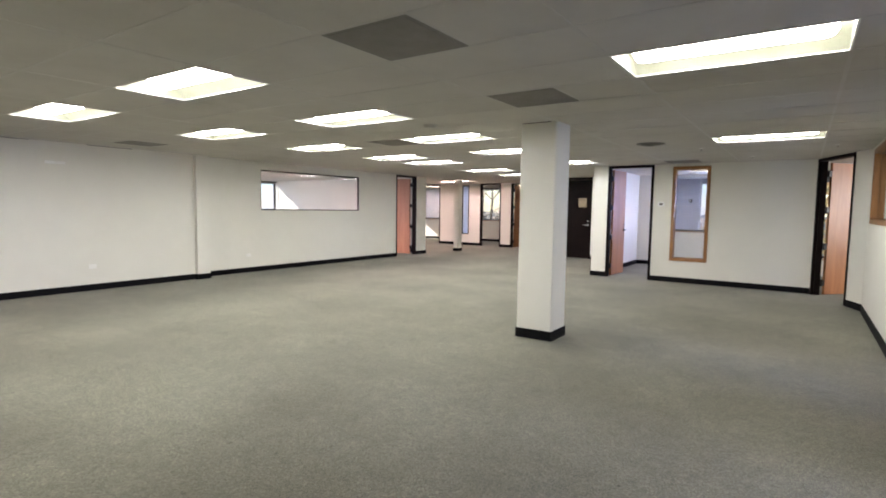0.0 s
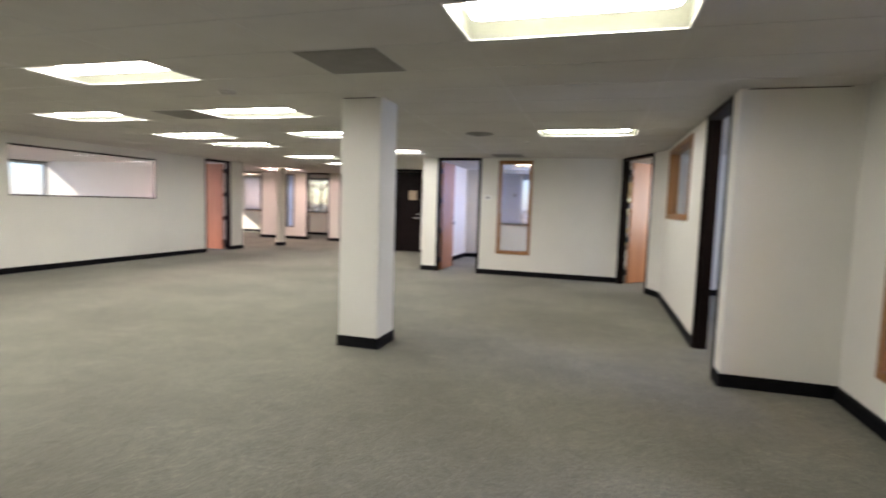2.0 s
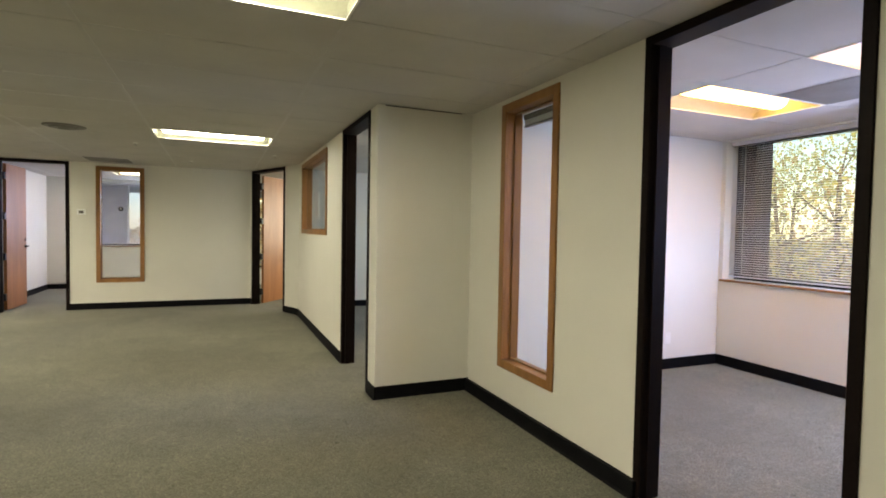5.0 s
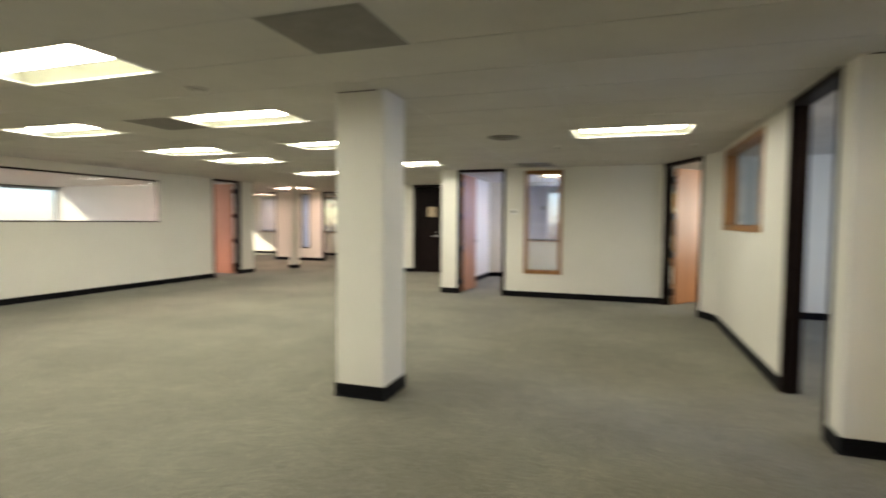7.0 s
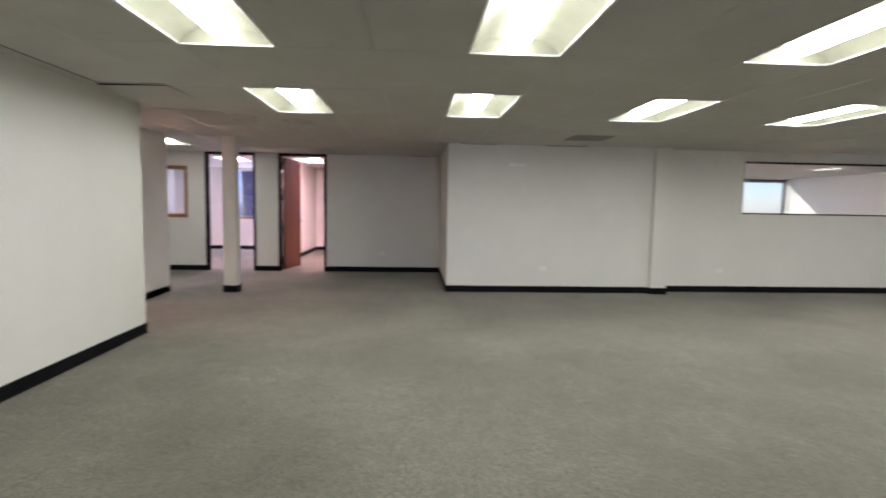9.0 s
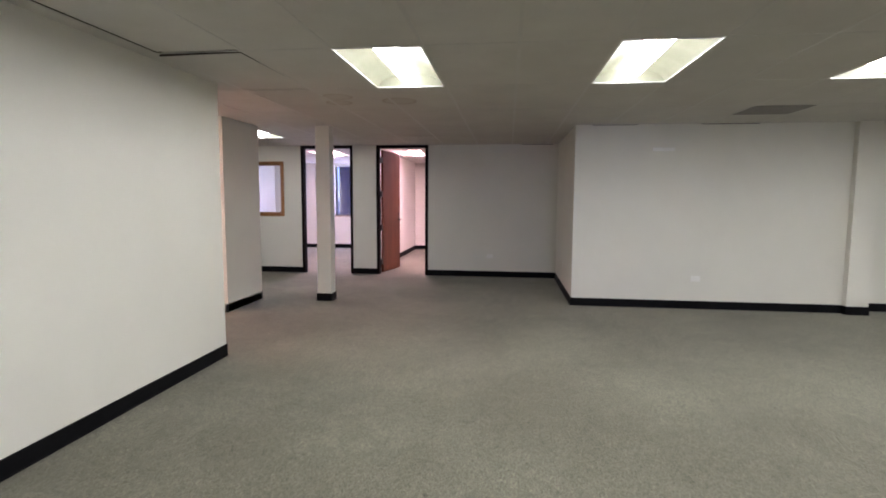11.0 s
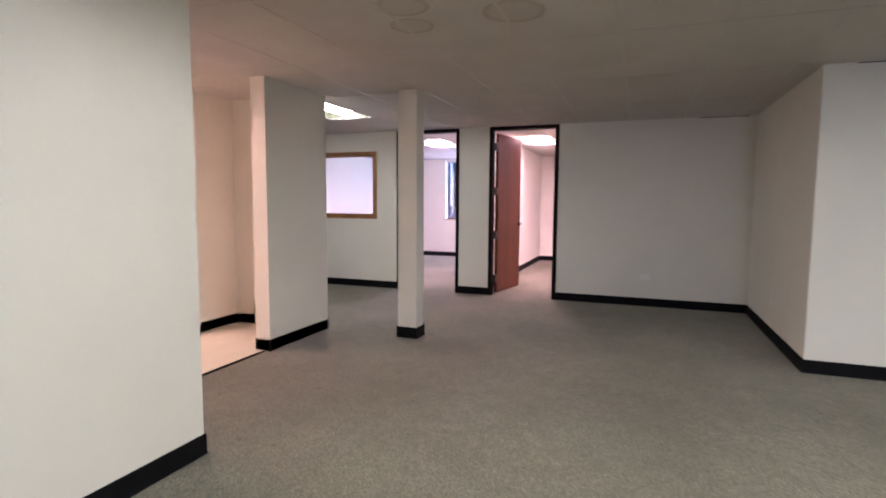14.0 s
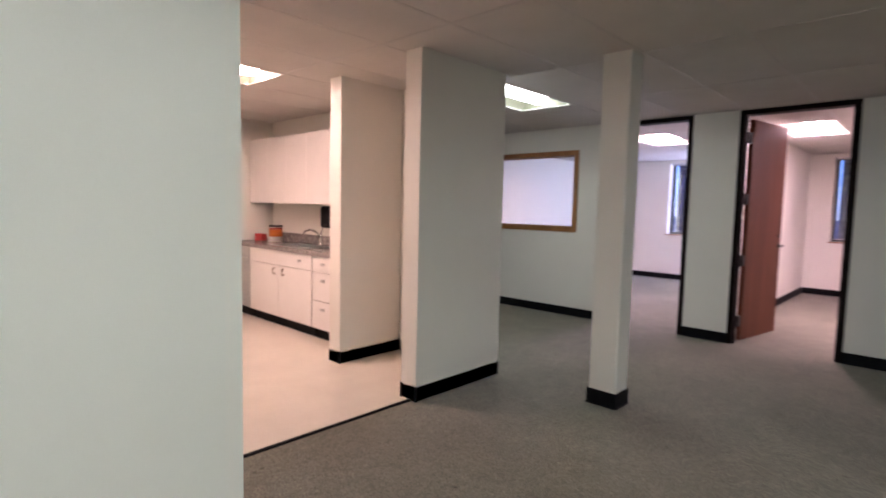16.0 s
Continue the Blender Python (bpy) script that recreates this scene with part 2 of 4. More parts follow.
ALU = surface("bronze_aluminium", (0.02, 0.018, 0.017), (0.045, 0.04, 0.038), 5.0, 0.4, 90, 0.05, 0.0004, metal=0.5)
GLASS = glass_material("clear_glass", (0.93, 0.96, 0.95))
# These tints put the sky's blue and dimness into the glass.
BLUE_GLASS = glass_material("sky_tint_glass", (0.68, 0.75, 0.92))
NORTH_GLASS = glass_material("sky_blue_glass", (0.80, 0.83, 1.0))
DEEP_GLASS = glass_material("deep_blue_glass", (0.50, 0.60, 1.0))
# Blue puts sky light into the pane, in place of a lit white blind.
SKYLIT_PANE = infill_material("skylit_pane", (0.55, 0.74, 1.0))
# Near-black on tile edges and joint strips puts the gaps' shade into colour.
GAP_SHADE = surface("gap_shade", (0.03, 0.026, 0.022), (0.06, 0.052, 0.045), 8.0, 0.95, 120, 0.4, 0.002, spec=0.1)
BRICK_OUT = surface("brown_facade", (0.055, 0.038, 0.034), (0.11, 0.08, 0.07), 5.0, 0.85, 120, 0.4, 0.004)
PALE_STONE = surface("pale_stone", (0.76, 0.66, 0.60), (0.82, 0.73, 0.67), 5.0, 0.85, 120, 0.4, 0.004)
ASPHALT = surface("asphalt", (0.035, 0.035, 0.036), (0.075, 0.073, 0.07), 0.4, 0.9, 60, 0.4, 0.005)
BARK = surface("bark", (0.07, 0.05, 0.035), (0.16, 0.12, 0.085), 6.0, 0.9, 60, 0.8, 0.01, stretch=(1, 1, 0.2))
RED_PLASTIC = surface("red_plastic", (0.30, 0.015, 0.02), (0.42, 0.03, 0.03), 9.0, 0.35, 60, 0.03, 0.0004)
ORANGE_LABEL = surface("orange_label", (0.55, 0.13, 0.02), (0.75, 0.22, 0.03), 14.0, 0.35, 80, 0.03, 0.0004)
BEIGE_PLATE = surface("beige_plaque", (0.36, 0.27, 0.17), (0.46, 0.36, 0.24), 9.0, 0.5, 90, 0.05, 0.0004)
LIGHT_HALL = lamp_material("hall_lamp_glow", (0.985, 1.0, 0.99), LAMP_HALL)
LIGHT_WARM = lamp_material("warm_lamp_glow", (1.0, 0.52, 0.13), LAMP_WARM)
LIGHT_ROOM = lamp_material("office_lamp_glow", (1.0, 0.80, 0.68), LAMP_ROOM)
LIGHT_PINK = lamp_material("rose_lamp_glow", (1.0, 0.645, 0.79), LAMP_PINK)
LIGHT_FAR = lamp_material("far_lamp_glow", (1.0, 0.74, 0.74), LAMP_FAR)
LIGHT_PEACH = lamp_material("peach_lamp_glow", (1.0, 0.635, 0.58), LAMP_PEACH)


# ---- mesh helpers ----
def box(bm, x0, y0, z0, x1, y1, z1, mat=0):
    v = [bm.verts.new((x, y, z)) for x in (x0, x1) for y in (y0, y1) for z in (z0, z1)]
    for a, b, c, d in ((0, 1, 3, 2), (4, 6, 7, 5), (0, 4, 5, 1), (2, 3, 7, 6), (0, 2, 6, 4), (1, 5, 7, 3)):
        bm.faces.new((v[a], v[b], v[c], v[d])).material_index = mat


def soft_box(bm, x0, y0, z0, x1, y1, z1, r=0.003, seg=1):
    t = bmesh.new()
    box(t, x0, y0, z0, x1, y1, z1)
    bmesh.ops.bevel(t, geom=t.edges[:], offset=r, segments=seg, affect="EDGES", profile=0.5)
    pour(bm, t)


def pour(bm, t, m=None):
    """Adds the small mesh t to bm, turned by m."""
    made = {}
    for v in t.verts:
        made[v] = bm.verts.new(m @ v.co if m else v.co)
    for f in t.faces:
        g = bm.faces.new([made[v] for v in f.verts])
        g.smooth, g.material_index = f.smooth, f.material_index
    t.free()


def tube(bm, a, b, r0, r1=None, n=12):
    """A round bar from a to b."""
    a, b = Vector(a), Vector(b)
    turn = (b - a).to_track_quat("Z", "Y").to_matrix()
    r1 = r0 if r1 is None else r1
    rings = []
    for p, r in ((a, r0), (b, r1)):
        rings.append([bm.verts.new(p + turn @ Vector((r * math.cos(6.28318 * k / n), r * math.sin(6.28318 * k / n), 0))) for k in range(n)])
    for k in range(n):
        bm.faces.new((rings[0][k], rings[0][(k + 1) % n], rings[1][(k + 1) % n], rings[1][k])).smooth = True
    bm.faces.new(rings[0][::-1])
    bm.faces.new(rings[1])


def lathe(bm, profile, n=24, centre=(0, 0, 0)):
    """A turned shape about z from (radius, height) pairs."""
    cx, cy, cz = centre
    rings = [[bm.verts.new((cx + r * math.cos(6.28318 * k / n), cy + r * math.sin(6.28318 * k / n), cz + z)) for k in range(n)] for r, z in profile]
    for lo, hi in zip(rings, rings[1:]):
        for k in range(n):
            bm.faces.new((lo[k], lo[(k + 1) % n], hi[(k + 1) % n], hi[k])).smooth = True
    bm.faces.new(rings[0][::-1])
    bm.faces.new(rings[-1])


def finish(bm, name, *mats):
    bmesh.ops.recalc_face_normals(bm, faces=bm.faces[:])
    me = bpy.data.meshes.new(name)
    bm.to_mesh(me)
    bm.free()
    for m in mats:
        me.materials.append(m)
    return me


def thing(name, bm, mat, label="", category="", group="", kind="", at=None):
    ob = new(name, finish(bm, name, *(mat if isinstance(mat, tuple) else (mat,))))
    if at is not None:
        ob.matrix_world = at
    return tagged(ob, label, category, group, kind)


def holder(name, label="", category="", group="", kind="", at=None):
    ob = new(name)
    ob.empty_display_size = 0.1
    if at is not None:
        ob.matrix_world = at
    return tagged(ob, label, category, group, kind)


def part(name, bm, mat, parent, label="", at=None):
    ob = new(name, bm if isinstance(bm, bpy.types.Mesh) else finish(bm, name, mat))
    ob.parent = parent
    if at is not None:
        ob.matrix_basis = at
    return tagged(ob, label)


# ---- structure: floors, walls, ceiling ----
def wall(name, axis, a0, a1, f0, f1, openings=(), top=H + 0.02, mat=PAINT, low=0.0):
    """A wall along 'x' or 'y' from a0 to a1, its faces at f0 and f1, with openings (a0, a1, z0, z1) through it."""
    bm = bmesh.new()
    cuts = sorted({a0, a1, *(v for o in openings for v in o[:2])})
    for s, e in zip(cuts, cuts[1:]):
        spans, z = [], low
        for o in sorted((o for o in openings if o[0] <= s + 1e-6 and o[1] >= e - 1e-6), key=lambda o: o[2]):
            if o[2] > z + 1e-4:
                spans.append((z, o[2]))
            z = o[3]
        if top > z + 1e-4:
            spans.append((z, top))
        for z0, z1 in spans:
            if axis == "x":
                box(bm, s, f0, z0, e, f1, z1)
            else:
                box(bm, f0, s, z0, f1, e, z1)
    return thing(name, bm, mat, kind="structure", label="painted off-white plaster partition wall", category="wall")


BASE_H, BASE_T = 0.105, 0.009


def baseboard(x0, y0, x1, y1, tall=BASE_H, thick=BASE_T):
    """Black cove base from one floor point to another; the room lies to the left of the way walked."""
    a, b = Vector((x0, y0, 0)), Vector((x1, y1, 0))
    d = (b - a).normalized()
    n = Vector((-d.y, d.x, 0))
    a, b = a - d * thick * 0.9, b + d * thick * 0.9
    profile = ((0, 0.0), (thick + 0.009, 0.0), (thick + 0.004, 0.004), (thick, 0.014), (thick, tall - 0.004), (thick - 0.004, tall), (0, tall))
    bm = bmesh.new()
    rings = [[bm.verts.new(p + n * o + Vector((0, 0, z + 0.001))) for o, z in profile] for p in (a, b)]
    k = len(profile)
    for i in range(k):
        bm.faces.new((rings[0][i], rings[0][(i + 1) % k], rings[1][(i + 1) % k], rings[1][i]))
    bm.faces.new(rings[0][::-1])
    bm.faces.new(rings[1])
    return thing("baseboard", bm, BLACK_BASE, "black rubber cove base along the wall", "baseboard", kind="structure")


WEST, EAST, SOUTH, NORTH = -16.6, 5.0, -6.0, 20.8

bm = bmesh.new()
box(bm, WEST - 0.3, SOUTH - 0.3, -0.3, EAST + 0.3, NORTH + 0.3, 0.0)
floor = thing("floor", bm, CARPET, "worn grey-green speckled loop carpet", "floor", kind="structure")
bm = bmesh.new()
box(bm, -9.17, -5.3, -0.02, -6.46, -2.6, 0.006)
box(bm, -8.93, -2.6, -0.02, -6.46, -1.5, 0.006)
thing("floor_kitchen", bm, VINYL, "cream sheet vinyl floor of the kitchen", "floor", kind="structure")
bm = bmesh.new()
soft_box(bm, -8.13, -1.52, 0.0, -6.46, -1.49, 0.009, 0.003)
thing("trim_threshold", bm, BLACK_BASE, "dark rubber threshold strip between carpet and vinyl", "threshold", kind="structure")

XE, XE2, YN = 1.20, 2.04, 12.0
XW_S, XW_N = -9.24, -9.42
XWL = -11.65

wall("wall_south", "x", -6.46, XE2 + T, -0.65, -0.53)
wall("wall_kitchen_east", "y", SOUTH, -0.65, -6.46, -6.34)
wall("wall_east_low", "y", -0.53, 6.02, XE2, XE2 + T, [(4.75, 5.48, 0.345, 2.35), (2.98, 4.02, 0, H)])
wall("wall_east_jog", "x", XE, XE2 + T, 6.02, 6.14)
wall("wall_east_up", "y", 6.14, 10.45, XE, XE + T, [(6.24, 7.29, 0, H), (8.12, 10.08, 1.31, 2.34)])
wall("wall_north", "x", -3.42, 0.56, YN, YN + T, [(-3.1, -2.16, 0, H), (-1.8, -1.11, 0.44, 2.34)])
wall("wall_north_return", "y", YN + T, 15.7, -3.42, -3.30)
wall("wall_black_door", "x", -6.6, -3.30, 15.7, 15.82, [(-5.52, -4.70, 0, H)])
wall("wall_far_return", "y", 15.82, 18.1, -6.6, -6.48)
wall("wall_west_south", "y", 2.84, 6.2, XW_S - T, XW_S)
wall("wall_west_north", "y", 6.2, 13.95, XW_N - T, XW_N, [(7.85, 10.92, 1.34, 2.225), (12.48, 13.45, 0, H)])
wall("wall_pilaster", "y", 6.2, 6.46, XW_N, XW_S + 0.09)
wall("wall_jog", "x", XWL, XW_S - T, 2.84, 2.96)
wall("wall_west_low", "y", SOUTH, 2.96, XWL - T, XWL, [(-0.45, 0.52, 0, H), (-1.9, -0.9, 0, H), (-3.65, -2.24, 1.07, 2.10)])
wall("wall_kitchen_stub", "x", -9.05, -8.13, -1.60, -1.45)
wall("wall_alcove", "y", -2.52, -1.60, -9.05, -8.93)
wall("wall_kitchen_nib", "x", -9.05, -8.26, -2.67, -2.52)
wall("wall_kitchen_west", "y", SOUTH, -2.67, -9.32, -9.17)
wall("wall_room_b_south", "x", WEST, XWL - T, -0.72, -0.60)
wall("wall_room_c_south", "x", WEST, XWL - T, -4.82, -4.7)
wall("wall_room_w_south", "x", WEST, XWL, 2.96, 3.08)
wall("wall_room_w_north", "x", WEST, XW_N - T, 13.95, 14.07)
wall("wall_far", "x", WEST, -6.48, 18.1, 18.22, [(-13.1, -11.75, 0, H), (-10.72, -10.38, 0.43, 2.33), (-9.88, -8.98, 0, H), (-8.56, -7.6, 0, H)])
wall("wall_north_room_back", "x", -3.30, EAST, 15.4, 15.65, [(-2.55, -0.1, 0.93, 2.33), (0.5, 1.9, 0.4, 2.33)])
wall("wall_north_room_east", "y", 12.12, 15.4, 0.2, 0.32)
wall("wall_east_room_north", "x", XE2 + T, EAST, 5.95, 6.07)
wall("wall_east_room_south", "x", XE2 + T, EAST, 1.2, 1.32)
wall("wall_room_d_north", "x", XE + T, EAST, 11.2, 11.32)

# Outer walls with their window openings.
wall("wall_outer_east", "y", SOUTH, 15.65, EAST, EAST + 0.3, [(3.0, 5.90, 0.92, H - 0.01), (7.0, 10.2, 0.92, H - 0.01), (12.2, 14.8, 0.92, H - 0.01)])
wall("wall_outer_west", "y", SOUTH, NORTH, WEST - 0.3, WEST, [(-2.95, -0.9, 0.92, 2.34), (-0.25, 1.2, 0.92, 2.34), (6.6, 13.93, 0.92, 2.37), (15.2, 17.2, 0.92, 2.34), (18.4, 20.4, 0.4, 2.34)])
wall("wall_outer_north", "x", WEST, -3.42, NORTH, NORTH + 0.3, [(-14.6, -13.3, 0.92, 2.34), (-12.9, -9.6, 0.92, 2.34)])
wall("wall_outer_south", "x", WEST, EAST, SOUTH - 0.3, SOUTH)
wall("wall_stair_east", "y", 15.82, NORTH, -3.42, -3.30)

# Diagonal wall with a door in it.
DA, DB = Vector((0.56, 12.0, 0)), Vector((1.20, 10.45, 0))
dlen = (DB - DA).length
dang = math.degrees(math.atan2((DB - DA).y, (DB - DA).x))
bm = bmesh.new()
D0, D1 = 0.07, 1.24
box(bm, 0, 0, 0, D0, T, H + 0.02)
box(bm, D1, 0, 0, dlen, T, H + 0.02)
thing("wall_diagonal", bm, PAINT, "painted off-white plaster partition wall", "wall", kind="structure", at=pose(DA.x, DA.y, 0, 0, 0, dang))

# Columns.
bm = bmesh.new()
soft_box(bm, -2.215, 5.93, 0, -1.80, 6.335, H + 0.02, 0.012, 2)
thing("wall_column", bm, PAINT, "square white-painted structural column", "column", kind="structure")
bm = bmesh.new()
soft_box(bm, -9.21, -0.63, 0, -9.03, -0.43, H + 0.02, 0.008, 2)
thing("wall_column_slim", bm, PAINT, "slim white-painted post", "column", kind="structure")
bm = bmesh.new()
soft_box(bm, -9.28, 15.35, 0, -9.08, 15.55, H + 0.02, 0.008, 2)
thing("wall_column_far", bm, PAINT, "slim white-painted post", "column", kind="structure")


def ring_base(x0, y0, x1, y1):
    for a, b in (((x1, y0), (x0, y0)), ((x0, y0), (x0, y1)), ((x0, y1), (x1, y1)), ((x1, y1), (x1, y0))):
        baseboard(*a, *b)


ring_base(-2.215, 5.93, -1.80, 6.335)
ring_base(-9.21, -0.63, -9.03, -0.43)
ring_base(-9.28, 15.35, -9.08, 15.55)
for run in (
    (-6.46, -0.53, XE2, -0.53), (-6.46, -1.48, -6.46, -0.53),
    (XE2, -0.53, XE2, 2.98), (XE2, 4.02, XE2, 6.02, 0.098, 0.03), (XE2, 6.02, XE, 6.02), (XE, 6.02, XE, 6.24), (XE, 7.29, XE, 10.45),
    (0.56, YN, -1.0 - 1.16, YN), (-3.1, YN, -3.42, YN), (-3.42, YN, -3.42, 15.7),
    (-3.42, 15.7, -4.70, 15.7), (-5.52, 15.7, -6.6, 15.7),
    (XW_N, 13.95, XW_N, 13.45), (XW_N, 12.48, XW_N, 6.46), (XW_S + 0.09, 6.46, XW_S + 0.09, 6.2), (XW_S + 0.09, 6.2, XW_S, 6.2), (XW_S, 6.2, XW_S, 2.84),
    (XW_N, 6.46, XW_S + 0.09, 6.46), (XW_S, 2.84, XWL, 2.84), (XWL, 2.84, XWL, 0.52), (XWL, -0.45, XWL, -0.9), (XWL, -1.9, XWL, SOUTH),
    (-8.13, -1.45, -9.05, -1.45), (-8.13, -1.60, -8.13, -1.45), (-9.05, -1.45, -9.05, SOUTH), (-8.93, -1.60, -8.13, -1.60), (-8.93, -2.52, -8.93, -1.60),
    (-8.26, -2.52, -8.93, -2.52), (-8.26, -2.67, -8.26, -2.52),
    (-6.6, 18.1, -7.6, 18.1), (-8.56, 18.1, -8.98, 18.1), (-9.88, 18.1, -11.75, 18.1), (-13.1, 18.1, WEST, 18.1),
    (EAST, 1.32, EAST, 5.95), (EAST, 5.95, XE2 + T, 5.95), (EAST, 6.07, EAST, 11.2), (EAST, 11.2, XE + T, 11.2),
    (-3.30, 15.4, -3.30, YN + T), (0.2, 15.4, -3.30, 15.4),
    (WEST, 2.84, WEST, -0.60), (WEST, -0.60, XWL - T, -0.60), (WEST, -0.72, WEST, SOUTH), (XWL - T, -0.72, WEST, -0.72), (XWL - T, 2.96, WEST, 2.96),
    (XW_N - T, 13.95, WEST, 13.95), (WEST, 13.95, WEST, 3.08), (-6.5, NORTH, WEST, NORTH), (WEST, 18.1, WEST, 14.07),
):
    baseboard(*run)
for s0, s1 in ((dlen, D1), (D0, 0)):
    p, q = DA + (DB - DA).normalized() * s0, DA + (DB - DA).normalized() * s1
    baseboard(p.x, p.y, q.x, q.y)

# Lamps and grilles in the ceiling grid: (column, row) of the cell at their low corner.
def cell(x, y):
    return round((x - XR) / G), round((y - Y0) / G)


HALL_LAMPS = [(0, 2), (0, 9)] + [(-6, r) for r in (-3, 0, 3, 6, 9)] + [(-10, r) for r in (-3, 0, 3, 6, 9, 11)] + [(-6, 13), (-10, 15), (-10, 18)]
HALL_LAMPS += [(-16, -8)]
WARM_LAMPS = [(6, 3), (6, 1)]
# The three at column -18 are unseen, added to brighten the west room.
PINK_LAMPS = [(-22, -5), (-22, -8), (-22, -2), (-22, 1), (-18, 6), (-18, 8), (-18, 10)]
# Only the first is seen; the others are added to brighten the far rooms.
FAR_LAMPS = [(-16, 22), (-22, 22), (-24, 30)]
KITCHEN_LAMPS = [(-12, -10)]
# (4, 6) is set where no doorway or window shows it.
ROOM_LAMPS = [(-14, 27), (-22, 27), (-2, 18), (4, 6)]
GRILLES = [(-2, 0), (-2, 3), (-7, 6), (-13, 3), (-2, 14), (7, 2)]

bm = bmesh.new()
taken = set()
for c, r in HALL_LAMPS + WARM_LAMPS + PINK_LAMPS + FAR_LAMPS + KITCHEN_LAMPS + ROOM_LAMPS:
    taken |= {(c, r), (c + 1, r)}
taken |= set(GRILLES)
i0, i1 = cell(WEST - 0.3, 0)[0] - 1, cell(EAST + 0.3, 0)[0] + 1
j0, j1 = cell(0, SOUTH - 0.3)[1] - 1, cell(0, NORTH + 0.3)[1] + 1
i0 -= i0 % 2
BAR = 0.012
# Tiles that have slipped off their bars: how far each edge (x0, y0, x1, y1) stands back.
SLIPPED = {(-8, -5): (0.035, 0.03, 0.0, 0.0), (-12, -5): (0.0, 0.0, 0.022, 0.0), (-12, -6): (0.0, 0.0, 0.016, 0.0), (-12, 0): (0.017, 0.0, 0.0, 0.0), (-14, 1): (0.014, 0.0, 0.0, 0.0)}


def slab(x0, y0, z0, x1, y1, z1, mat=0):
    """A box of the ceiling, cut off at the outer walls."""
    x0, x1 = max(x0, WEST - 0.02), min(x1, EAST + 0.02)
    y0, y1 = max(y0, SOUTH - 0.02), min(y1, NORTH + 0.02)
    if x1 - x0 > 0.01 and y1 - y0 > 0.01:
        old = len(bm.faces)
        box(bm, x0, y0, z0, x1, y1, z1, mat)
        # Side faces get the dark, so open gaps read like the unlit void.
        if mat == 0:
            bm.faces.ensure_lookup_table()
            for f in bm.faces[old:old + 4]:
                f.material_index = 2


for j in range(j0, j1):
    for i in range(i0, i1, 2):
        y0, y1 = Y0 + j * G, Y0 + (j + 1) * G
        free = [k for k in (i, i + 1) if (k, j) not in taken]
        sag = random.uniform(-0.0006, 0.0006)
        if len(free) == 2:
            a, b, c, d = SLIPPED.get((i, j), (0.003, 0.003, 0.003, 0.003))
            if (i, j) == (-10, -5):
                # One corner of this tile hangs out of the grid.
                xa, xb, ya, yb = XR + i * G + 0.014, XR + (i + 2) * G - 0.014, y0 + 0.014, y1 - 0.014
                v = [bm.verts.new((x, y, H + z + h)) for h in (0.0, 0.02) for x, y, z in ((xa, ya, 0.002), (xb, ya, -0.016), (xb, yb, -0.006), (xa, yb, 0.004))]
                bm.faces.new((v[0], v[1], v[2], v[3]))
                bm.faces.new((v[4], v[7], v[6], v[5]))
                for n in range(4):
                    bm.faces.new((v[n], v[n + 4], v[(n + 1) % 4 + 4], v[(n + 1) % 4])).material_index = 2
                continue
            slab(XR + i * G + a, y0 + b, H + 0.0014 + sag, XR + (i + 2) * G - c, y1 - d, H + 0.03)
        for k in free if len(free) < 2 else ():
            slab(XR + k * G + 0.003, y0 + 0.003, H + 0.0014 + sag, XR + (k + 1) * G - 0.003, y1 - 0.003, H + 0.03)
            slab(XR + (i + 1) * G - BAR, y0 + BAR, H, XR + (i + 1) * G + BAR, y1 - BAR, H + 0.0036, 1)
for j in range(j0, j1 + 1):
    slab(XR + i0 * G, Y0 + j * G - BAR, H - 0.0006, XR + i1 * G, Y0 + j * G + BAR, H + 0.0034, 1)
for i in range(i0, i1 + 1, 2):
    for j in range(j0, j1):
        slab(XR + i * G - BAR, Y0 + j * G + BAR, H - 0.0002, XR + i * G + BAR, Y0 + (j + 1) * G - BAR, H + 0.0034, 1)
box(bm, WEST - 0.3, SOUTH - 0.3, H + 0.2, EAST + 0.3, NORTH + 0.3, H + 0.4)
thing("ceiling", bm, (TILE, TBAR, GAP_SHADE), "suspended ceiling of off-white mineral tiles in an enamelled grid", "ceiling", kind="structure")


